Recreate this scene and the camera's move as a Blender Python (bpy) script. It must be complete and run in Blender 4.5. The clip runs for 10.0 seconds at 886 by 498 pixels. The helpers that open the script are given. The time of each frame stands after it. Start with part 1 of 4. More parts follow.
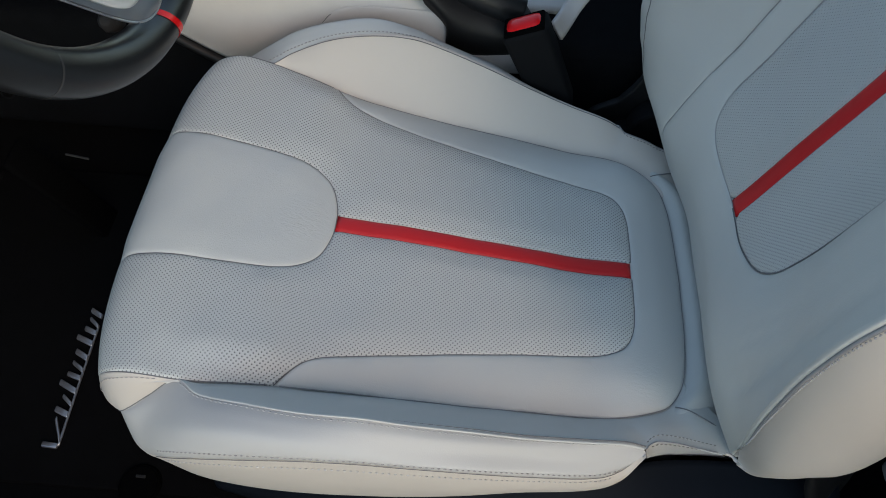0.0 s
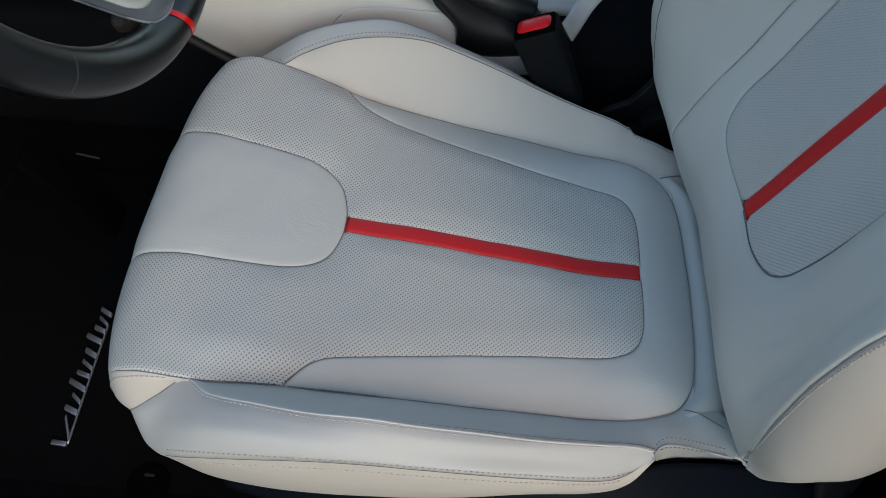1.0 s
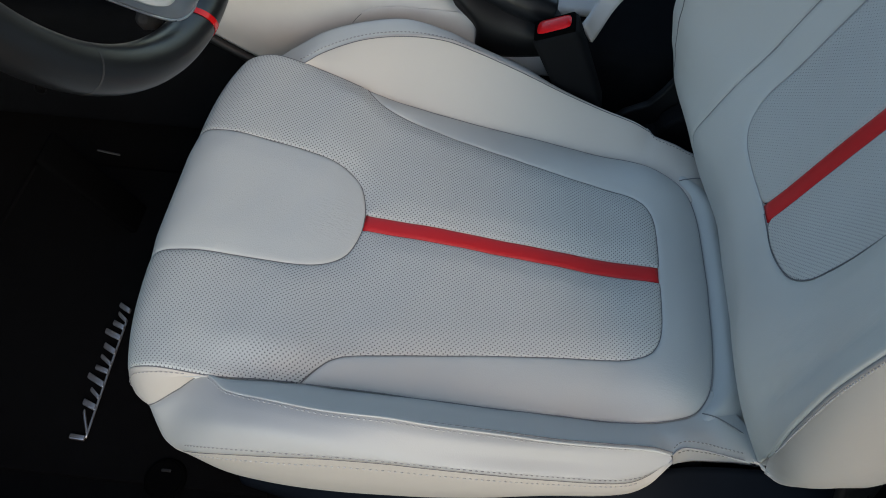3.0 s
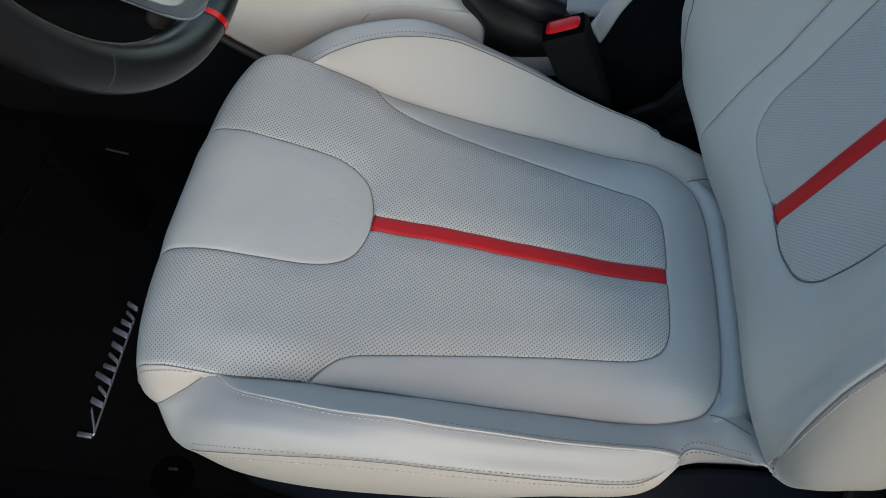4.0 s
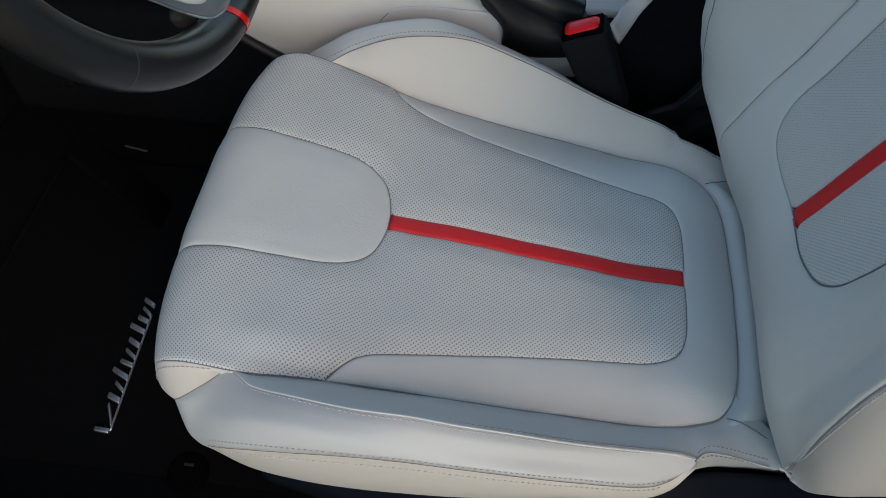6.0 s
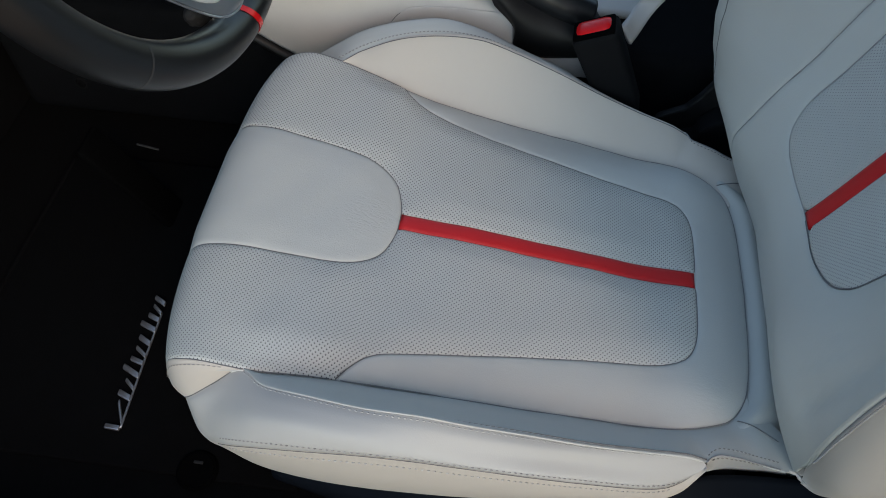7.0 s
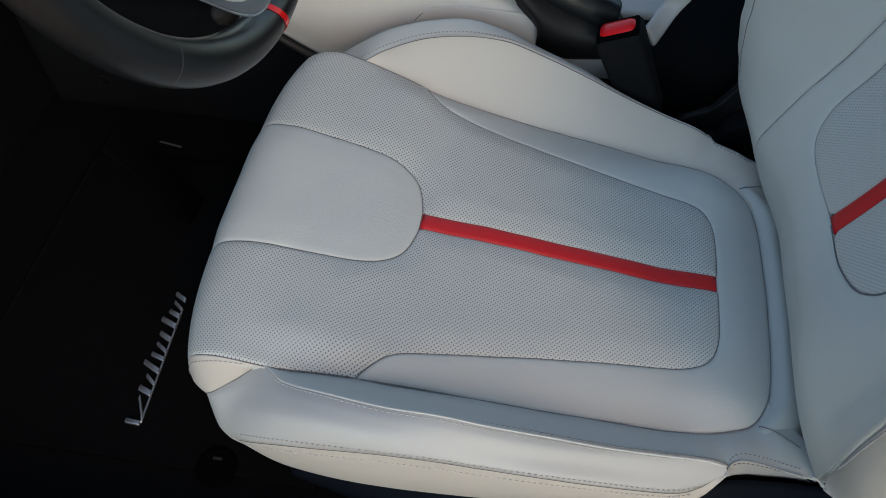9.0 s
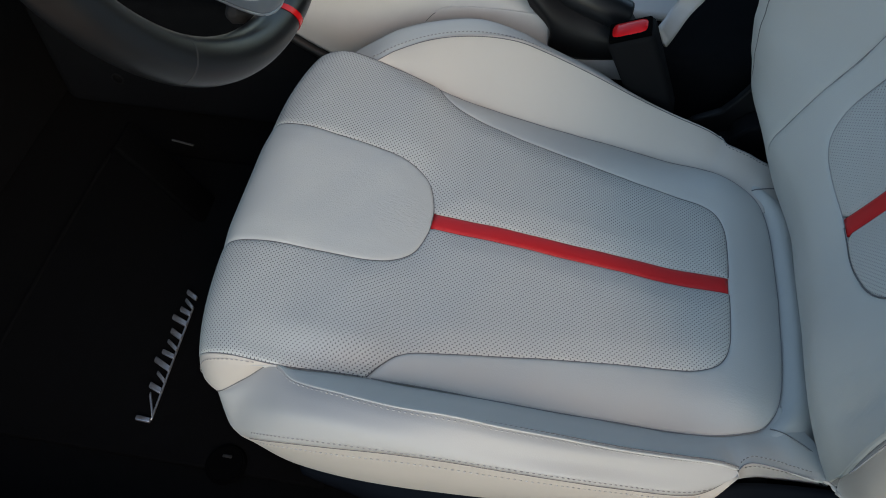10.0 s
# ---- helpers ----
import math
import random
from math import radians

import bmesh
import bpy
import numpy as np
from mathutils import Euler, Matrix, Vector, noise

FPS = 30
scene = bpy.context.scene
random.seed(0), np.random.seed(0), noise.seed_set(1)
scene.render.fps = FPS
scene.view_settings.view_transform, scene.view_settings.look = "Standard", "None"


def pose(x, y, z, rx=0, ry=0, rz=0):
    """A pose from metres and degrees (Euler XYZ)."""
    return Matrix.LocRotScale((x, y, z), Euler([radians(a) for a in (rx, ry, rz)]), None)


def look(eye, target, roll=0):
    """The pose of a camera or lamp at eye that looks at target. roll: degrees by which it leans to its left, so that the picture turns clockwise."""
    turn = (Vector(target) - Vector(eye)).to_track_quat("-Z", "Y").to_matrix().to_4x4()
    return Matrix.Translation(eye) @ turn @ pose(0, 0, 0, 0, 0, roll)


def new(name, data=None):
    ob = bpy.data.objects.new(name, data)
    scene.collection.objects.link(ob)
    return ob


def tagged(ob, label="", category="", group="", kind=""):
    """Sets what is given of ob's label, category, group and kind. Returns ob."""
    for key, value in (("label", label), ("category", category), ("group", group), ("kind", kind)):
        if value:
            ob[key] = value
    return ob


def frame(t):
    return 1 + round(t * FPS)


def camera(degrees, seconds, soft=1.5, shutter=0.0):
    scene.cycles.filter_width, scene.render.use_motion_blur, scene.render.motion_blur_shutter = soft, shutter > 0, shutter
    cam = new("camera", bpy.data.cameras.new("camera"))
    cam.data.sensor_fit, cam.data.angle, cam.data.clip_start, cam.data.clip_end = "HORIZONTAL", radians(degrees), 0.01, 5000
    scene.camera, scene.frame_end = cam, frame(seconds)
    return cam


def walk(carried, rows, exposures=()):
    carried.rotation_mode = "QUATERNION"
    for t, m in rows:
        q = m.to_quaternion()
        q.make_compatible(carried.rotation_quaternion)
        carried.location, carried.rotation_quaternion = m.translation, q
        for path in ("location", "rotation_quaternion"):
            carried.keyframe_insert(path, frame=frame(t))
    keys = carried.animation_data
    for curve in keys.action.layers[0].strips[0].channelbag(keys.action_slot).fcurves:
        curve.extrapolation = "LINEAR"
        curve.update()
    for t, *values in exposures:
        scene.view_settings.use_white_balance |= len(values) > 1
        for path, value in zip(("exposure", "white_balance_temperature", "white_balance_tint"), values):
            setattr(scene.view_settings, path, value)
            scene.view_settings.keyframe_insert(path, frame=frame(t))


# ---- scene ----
# camera and its walk
cam = camera(59.0, 10.0, soft=0.95)
ROWS = [
    (0.0, 0.1199, -0.4558, 0.8138, 35.8442, -1.6444, 4.2427),
    (0.5, 0.1186, -0.4560, 0.8140, 35.9016, -1.5619, 4.5231),
    (1.0, 0.1174, -0.4562, 0.8137, 35.9186, -1.4493, 4.8030),
    (1.5, 0.1160, -0.4564, 0.8138, 35.9046, -1.3432, 5.0925),
    (2.0, 0.1147, -0.4566, 0.8138, 35.8984, -1.2548, 5.3775),
    (2.5, 0.1136, -0.4566, 0.8136, 35.8907, -1.1574, 5.6451),
    (4.0, 0.1096, -0.4573, 0.8131, 35.9158, -0.9384, 6.2870),
    (4.5, 0.1087, -0.4574, 0.8135, 35.8982, -0.8424, 6.5211),
    (5.0, 0.1078, -0.4574, 0.8137, 35.8816, -0.7352, 6.7488),
    (5.5, 0.1066, -0.4575, 0.8136, 35.8711, -0.6490, 7.0045),
    (7.0, 0.1017, -0.4581, 0.8135, 35.8540, -0.3827, 7.8969),
    (7.5, 0.1003, -0.4583, 0.8133, 35.8664, -0.2503, 8.1850),
    (8.0, 0.0986, -0.4588, 0.8135, 35.8719, -0.1660, 8.4866),
    (8.5, 0.0970, -0.4589, 0.8132, 35.8745, -0.0679, 8.7828),
    (9.0, 0.0956, -0.4592, 0.8133, 35.8750, 0.0612, 9.0977),
    (9.5, 0.0942, -0.4595, 0.8134, 35.8859, 0.1640, 9.3996),
    (10.0, 0.0925, -0.4598, 0.8133, 35.8775, 0.2829, 9.7459),
]
walk(cam, [(t, pose(x, y, z, rx, ry, rz)) for t, x, y, z, rx, ry, rz in ROWS], [(0.0, 0.375, 6632, -0.5), (10.0, 0.30, 6632, -0.5)])

# world, sun, exposure
world = bpy.data.worlds.new("sky")
scene.world = world
world.use_nodes = True
wn = world.node_tree.nodes
sky = wn.new("ShaderNodeTexSky")
sky.sky_type, sky.sun_disc = "NISHITA", False
sky.sun_elevation, sky.sun_rotation = radians(35), radians(146)
sky.dust_density = 1.0
wn["Background"].inputs["Strength"].default_value = 0.245
haze = wn.new("ShaderNodeHueSaturation")
haze.inputs["Saturation"].default_value = 0.9
world.node_tree.links.new(sky.outputs[0], haze.inputs["Color"])
world.node_tree.links.new(haze.outputs[0], wn["Background"].inputs["Color"])
sun = new("sun", bpy.data.lights.new("sun", "SUN"))
sun.data.energy, sun.data.angle, sun.data.color = 0.45, radians(18), (1.0, 0.51, 0.27)
sun.matrix_world = look((2.0, -2.85, 2.75), (0, 0, 0))


# ---- materials ----
def material(name):
    m = bpy.data.materials.new(name)
    m.use_nodes = True
    return m, m.node_tree.nodes, m.node_tree.links, m.node_tree.nodes["Principled BSDF"]


def plain(name, colour, rough=0.5, metal=0.0, scale=300.0, bump=0.1, vary=0.15, coat=0.0, spec=0.5):
    """A surface with variation at two scales: a broad one in colour and roughness, a fine one in relief."""
    m, n, l, b = material(name)
    tc = n.new("ShaderNodeTexCoord")
    broad, fine = n.new("ShaderNodeTexNoise"), n.new("ShaderNodeTexNoise")
    broad.inputs["Scale"].default_value, broad.inputs["Detail"].default_value = scale / 25, 4
    fine.inputs["Scale"].default_value, fine.inputs["Detail"].default_value = scale, 3
    for t in (broad, fine):
        l.new(tc.outputs["Object"], t.inputs["Vector"])
    mix = n.new("ShaderNodeMix")
    mix.data_type = "RGBA"
    mix.inputs["A"].default_value = (*[c * (1 - vary) for c in colour], 1)
    mix.inputs["B"].default_value = (*[min(1, c * (1 + vary)) for c in colour], 1)
    l.new(broad.outputs["Fac"], mix.inputs["Factor"])
    l.new(mix.outputs["Result"], b.inputs["Base Color"])
    rr = n.new("ShaderNodeMapRange")
    rr.inputs["To Min"].default_value, rr.inputs["To Max"].default_value = max(0.02, rough - 0.08), min(1, rough + 0.08)
    l.new(broad.outputs["Fac"], rr.inputs["Value"])
    l.new(rr.outputs["Result"], b.inputs["Roughness"])
    bp = n.new("ShaderNodeBump")
    bp.inputs["Strength"].default_value, bp.inputs["Distance"].default_value = bump, 0.001
    l.new(fine.outputs["Fac"], bp.inputs["Height"])
    l.new(bp.outputs["Normal"], b.inputs["Normal"])
    b.inputs["Metallic"].default_value, b.inputs["Coat Weight"].default_value = metal, coat
    b.inputs["Specular IOR Level"].default_value = spec
    return m


def leather(name, colour, holes=0.0, rough=0.5, pit_colour=0.055, creased=None, folded=12.0):
    """Fine-grained leather, in metres of its own UV map; holes: the pitch of the perforation, nought for none; creased: the middle and radius of a wrinkled patch."""
    m, n, l, b = material(name)
    uv = n.new("ShaderNodeUVMap")
    grain, folds, broad = n.new("ShaderNodeTexVoronoi"), n.new("ShaderNodeTexNoise"), n.new("ShaderNodeTexNoise")
    grain.inputs["Scale"].default_value = 900
    folds.inputs["Scale"].default_value, folds.inputs["Detail"].default_value = 55, 4
    broad.inputs["Scale"].default_value, broad.inputs["Detail"].default_value = 9, 3
    for t in (grain, folds, broad):
        l.new(uv.outputs[0], t.inputs["Vector"])
    mix = n.new("ShaderNodeMix")
    mix.data_type = "RGBA"
    mix.inputs["A"].default_value = (*[c * 0.95 for c in colour], 1)
    mix.inputs["B"].default_value = (*[c * 1.05 for c in colour], 1)
    l.new(broad.outputs["Fac"], mix.inputs["Factor"])
    bp = n.new("ShaderNodeBump")
    bp.inputs["Strength"].default_value, bp.inputs["Distance"].default_value = (0.22 if folded > 10 else 0.12) if creased else 0.09, 0.0006
    add = n.new("ShaderNodeMath")
    add.operation = "MULTIPLY_ADD"
    l.new(folds.outputs["Fac"], add.inputs[0])
    add.inputs[1].default_value = 0.5
    l.new(grain.outputs["Distance"], add.inputs[2])
    l.new(add.outputs[0], bp.inputs["Height"])
    # short fine wrinkles in a few patches
    stretch = n.new("ShaderNodeVectorMath")
    stretch.operation = "MULTIPLY"
    stretch.inputs[1].default_value = (420, 110, 1)
    l.new(uv.outputs[0], stretch.inputs[0])
    lines, patch, worn = n.new("ShaderNodeTexNoise"), n.new("ShaderNodeMapRange"), n.new("ShaderNodeMath")
    lines.inputs["Scale"].default_value, lines.inputs["Detail"].default_value, lines.inputs["Distortion"].default_value = 1.0, 3, 0.8
    l.new(stretch.outputs[0], lines.inputs["Vector"])
    if creased:
        stretch.inputs[1].default_value = (150, 420, 1)
        away = n.new("ShaderNodeVectorMath")
        away.operation = "DISTANCE"
        l.new(uv.outputs[0], away.inputs[0])
        away.inputs[1].default_value = (creased[0], creased[1], 0)
        patch.inputs["From Min"].default_value, patch.inputs["From Max"].default_value = creased[2], creased[2] * 0.3
        l.new(away.outputs["Value"], patch.inputs["Value"])
    else:
        patch.inputs["From Min"].default_value, patch.inputs["From Max"].default_value = 0.54, 0.68
        l.new(broad.outputs["Fac"], patch.inputs["Value"])
    worn.operation = "MULTIPLY"
    l.new(lines.outputs["Fac"], worn.inputs[0])
    l.new(patch.outputs["Result"], worn.inputs[1])
    both = n.new("ShaderNodeMath")
    both.operation = "MULTIPLY_ADD"
    both.inputs[1].default_value = folded if creased else 0.9
    l.new(worn.outputs[0], both.inputs[0])
    l.new(add.outputs[0], both.inputs[2])
    l.new(both.outputs[0], bp.inputs["Height"])
    rr = n.new("ShaderNodeMapRange")
    rr.inputs["To Min"].default_value, rr.inputs["To Max"].default_value = rough - 0.06, rough + 0.08
    l.new(folds.outputs["Fac"], rr.inputs["Value"])
    l.new(rr.outputs["Result"], b.inputs["Roughness"])
    out, normal = mix.outputs["Result"], bp.outputs["Normal"]
    if holes:
        least = None
        for shift in (0.0, 0.5):
            sc = n.new("ShaderNodeVectorMath")
            sc.operation = "MULTIPLY_ADD"
            sc.inputs[1].default_value, sc.inputs[2].default_value = (1 / holes,) * 3, (shift + 50,) * 3
            l.new(uv.outputs[0], sc.inputs[0])
            fr = n.new("ShaderNodeVectorMath")
            fr.operation = "FRACTION"
            l.new(sc.outputs[0], fr.inputs[0])
            off = n.new("ShaderNodeVectorMath")
            off.operation = "SUBTRACT"
            off.inputs[1].default_value = (0.5, 0.5, 0.5)
            l.new(fr.outputs[0], off.inputs[0])
            flat = n.new("ShaderNodeVectorMath")
            flat.operation = "MULTIPLY"
            flat.inputs[1].default_value = (1, 1, 0)
            l.new(off.outputs[0], flat.inputs[0])
            ln = n.new("ShaderNodeVectorMath")
            ln.operation = "LENGTH"
            l.new(flat.outputs[0], ln.inputs[0])
            if least is None:
                least = ln.outputs["Value"]
            else:
                mn = n.new("ShaderNodeMath")
                mn.operation = "MINIMUM"
                l.new(least, mn.inputs[0])
                l.new(ln.outputs["Value"], mn.inputs[1])
                least = mn.outputs[0]
        edge = n.new("ShaderNodeMapRange")
        edge.inputs["From Min"].default_value, edge.inputs["From Max"].default_value = 0.085, 0.17
        l.new(least, edge.inputs["Value"])
        dark = n.new("ShaderNodeMix")
        dark.data_type = "RGBA"
        uneven, tone = n.new("ShaderNodeTexNoise"), n.new("ShaderNodeMix")
        uneven.inputs["Scale"].default_value, uneven.inputs["Detail"].default_value = 130, 2
        l.new(uv.outputs[0], uneven.inputs["Vector"])
        tone.data_type = "RGBA"
        tone.inputs["A"].default_value = (pit_colour * 0.3, pit_colour * 0.3, pit_colour * 0.33, 1)
        tone.inputs["B"].default_value = (pit_colour * 1.7, pit_colour * 1.7, pit_colour * 1.75, 1)
        l.new(uneven.outputs["Fac"], tone.inputs["Factor"])
        l.new(tone.outputs["Result"], dark.inputs["A"])
        l.new(edge.outputs["Result"], dark.inputs["Factor"])
        l.new(out, dark.inputs["B"])
        out = dark.outputs["Result"]
        pit = n.new("ShaderNodeBump")
        pit.inputs["Strength"].default_value, pit.inputs["Distance"].default_value = 0.6, 0.001
        l.new(edge.outputs["Result"], pit.inputs["Height"])
        l.new(normal, pit.inputs["Normal"])
        normal = pit.outputs["Normal"]
    l.new(out, b.inputs["Base Color"])
    l.new(normal, b.inputs["Normal"])
    b.inputs["Specular IOR Level"].default_value = 0.4
    return m


GREY = (0.495, 0.50, 0.478)
LEATHER = leather("grey_leather", GREY)
CREASED = leather("creased_grey_leather", GREY, creased=(-0.028, -0.006, 0.03))
SLACK = leather("slack_grey_leather", GREY, creased=(0.300, -0.118, 0.032), folded=4.5)
PERFORATED = leather("perforated_grey_leather", GREY, holes=0.0041)
FINE_PERFORATED = leather("fine_perforated_grey_leather", GREY, holes=0.0035, pit_colour=0.24)
# the same grey leather, with warm light or shade mixed into its colour
WARM_LIT = leather("warm_lit_leather", (0.475, 0.432, 0.388))
DIMMED = leather("dimmed_leather", (0.415, 0.405, 0.393))
FAR_LIT = leather("far_lit_leather", (0.51, 0.472, 0.425))
RED = leather("red_leather", (0.50, 0.013, 0.017), rough=0.45)
# dark cord colour that stands for the shade in creases
SHADE_CORD = plain("seam_shade_cord", (0.15, 0.15, 0.155), 0.9, scale=900)
# grey thread, darkened for the shade in its stitch holes
SHADED_THREAD = plain("shaded_thread", (0.21, 0.205, 0.20), 0.8, scale=900, bump=0.3)
LIGHT_THREAD = plain("light_thread", (0.44, 0.43, 0.42), 0.7, scale=900, bump=0.3)
PALE_THREAD = plain("pale_thread", (0.31, 0.30, 0.295), 0.8, scale=900, bump=0.3)
NAVY_PLASTIC = plain("blue_black_plastic", (0.0056, 0.0074, 0.0108), 0.6, scale=900, bump=0.1, spec=0.06)
BLACK_PLASTIC = plain("black_plastic", (0.006, 0.006, 0.0066), 0.55, scale=900, bump=0.15, spec=0.35)
DULL_BLACK = plain("dull_black_plastic", (0.004, 0.0042, 0.005), 0.8, scale=900, bump=0.1, spec=0.15)
CONSOLE_CARPET = plain("blue_black_carpet", (0.0056, 0.0059, 0.0068), 0.95, scale=1500, bump=0.8, vary=0.3, spec=0.04)
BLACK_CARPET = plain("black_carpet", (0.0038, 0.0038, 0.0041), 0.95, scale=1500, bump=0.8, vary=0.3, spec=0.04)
BLACK_RUBBER = plain("black_rubber", (0.0014, 0.0014, 0.0015), 0.9, scale=700, bump=0.2, spec=0.03)
BLACK_LEATHER = plain("black_leather", (0.0075, 0.0085, 0.010), 0.34, scale=1400, bump=0.1)
WORN_GREY = plain("worn_grey", (0.009, 0.009, 0.0094), 0.8, scale=600, vary=0.6)
SEAM_GREY = plain("grey_seam", (0.036, 0.036, 0.037), 0.5, scale=600)
RED_PLASTIC = plain("red_plastic", (0.60, 0.008, 0.012), 0.22, scale=400, bump=0.03, spec=0.22)
SILVER = plain("silver_paint", (0.42, 0.42, 0.44), 0.32, metal=0.8, scale=500, bump=0.02)
SIDE_GREY = plain("grey_plastic", (0.14, 0.145, 0.16), 0.5, scale=700)
# paler cord, for fainter crease shade
PALE_SHADE_CORD = plain("pale_seam_shade_cord", (0.26, 0.26, 0.265), 0.9, scale=900)
# silver with the sky's reflection put into its pale colour
SKY_SILVER = plain("sky_reflection_silver", (0.60, 0.65, 0.68), 0.3, metal=0.35, scale=500, bump=0.02)
SATIN = plain("satin_metal", (0.40, 0.42, 0.44), 0.38, metal=1.0, scale=500, bump=0.02)
CHROME = plain("chrome", (0.70, 0.69, 0.68), 0.28, metal=1.0, scale=400, bump=0.02)
PALE_PLASTIC = plain("pale_grey_plastic", (0.50, 0.475, 0.447), 0.55, scale=1200, bump=0.12, vary=0.05)
HEADLINER = plain("headliner", (0.45, 0.44, 0.42), 0.95, scale=800, bump=0.2)
# orange-brown, so that the ground throws warm light on the seat
WARM_BOUNCE = plain("warm_bounce_ground", (0.28, 0.15, 0.078), 0.9, scale=60, bump=0.6, vary=0.3)


# ---- helpers of this scene ----
def catmull(keys, t):
    """Smooth values through keys (parameter, value, ...) at t, with no overshoot at the ends."""
    keys = np.asarray(keys, float)
    p, v = keys[:, 0], keys[:, 1:]
    t = np.atleast_1d(np.asarray(t, float))
    m = np.empty_like(v)
    m[1:-1] = (v[2:] - v[:-2]) / (p[2:] - p[:-2])[:, None]
    m[0], m[-1] = (v[1] - v[0]) / (p[1] - p[0]), (v[-1] - v[-2]) / (p[-1] - p[-2])
    i = np.clip(np.searchsorted(p, t) - 1, 0, len(p) - 2)
    h = (p[i + 1] - p[i])[:, None]
    s = np.clip((t - p[i]) / h[:, 0], -0.5, 1.5)[:, None]
    return (2 * s**3 - 3 * s**2 + 1) * v[i] + (s**3 - 2 * s**2 + s) * h * m[i] + (3 * s**2 - 2 * s**3) * v[i + 1] + (s**3 - s**2) * h * m[i + 1]


def rail(points, n):
    """n points evenly along a smooth line through a few points."""
    pts = np.asarray(points, float)
    d = np.r_[0, np.cumsum(np.linalg.norm(np.diff(pts, axis=0), axis=1))]
    fine = catmull(np.c_[d, pts], np.linspace(0, d[-1], 400))
    e = np.r_[0, np.cumsum(np.linalg.norm(np.diff(fine, axis=0), axis=1))]
    want = np.linspace(0, e[-1], n)
    return np.stack([np.interp(want, e, fine[:, k]) for k in range(pts.shape[1])], 1)


def smoothstep(a, b, x):
    s = np.clip((np.asarray(x, float) - a) / (b - a), 0, 1)
    return s * s * (3 - 2 * s)


def part(name, mesh, mat, parent=None, label="", smooth=True):
    """Links a mesh, or a bmesh, as one object."""
    if isinstance(mesh, bmesh.types.BMesh):
        me = bpy.data.meshes.new(name)
        bmesh.ops.recalc_face_normals(mesh, faces=mesh.faces[:])
        mesh.to_mesh(me)
        mesh.free()
        mesh = me
    if mat and not mesh.materials:
        mesh.materials.append(mat)
    if smooth:
        mesh.shade_smooth()
    ob = new(name, mesh)
    if parent:
        ob.parent = parent
    if label:
        tagged(ob, label)
    return ob


def thing(name, label, category, group="", kind="", at=(0, 0, 0)):
    ob = new(name)
    ob.location = at
    return tagged(ob, label, category, group, kind)


def make_mesh(name, verts, faces, uvs=None):
    me = bpy.data.meshes.new(name)
    me.from_pydata([tuple(v) for v in verts], [], [tuple(f) for f in faces])
    if uvs is not None:
        lay = me.uv_layers.new(name="UVMap")
        idx = np.empty(len(me.loops), int)
        me.loops.foreach_get("vertex_index", idx)
        lay.data.foreach_set("uv", np.asarray(uvs, float)[idx].ravel())
    me.update()
    return me


def edge_distance(q, poly):
    best = np.full(len(q), 1e9)
    a, b = poly, np.roll(poly, -1, axis=0)
    for s, e in zip(a, b):
        d = e - s
        t = np.clip(((q - s) @ d) / max(d @ d, 1e-12), 0, 1)
        best = np.minimum(best, np.linalg.norm(q - (s + t[:, None] * d), axis=1))
    return best


def inside(q, poly):
    hit = np.zeros(len(q), bool)
    a, b = poly, np.roll(poly, -1, axis=0)
    for (x0, y0), (x1, y1) in zip(a, b):
        if y0 != y1:
            c = ((y0 > q[:, 1]) != (y1 > q[:, 1])) & (q[:, 0] < (x1 - x0) * (q[:, 1] - y0) / (y1 - y0) + x0)
            hit ^= c
    return hit


from mathutils.geometry import delaunay_2d_cdt


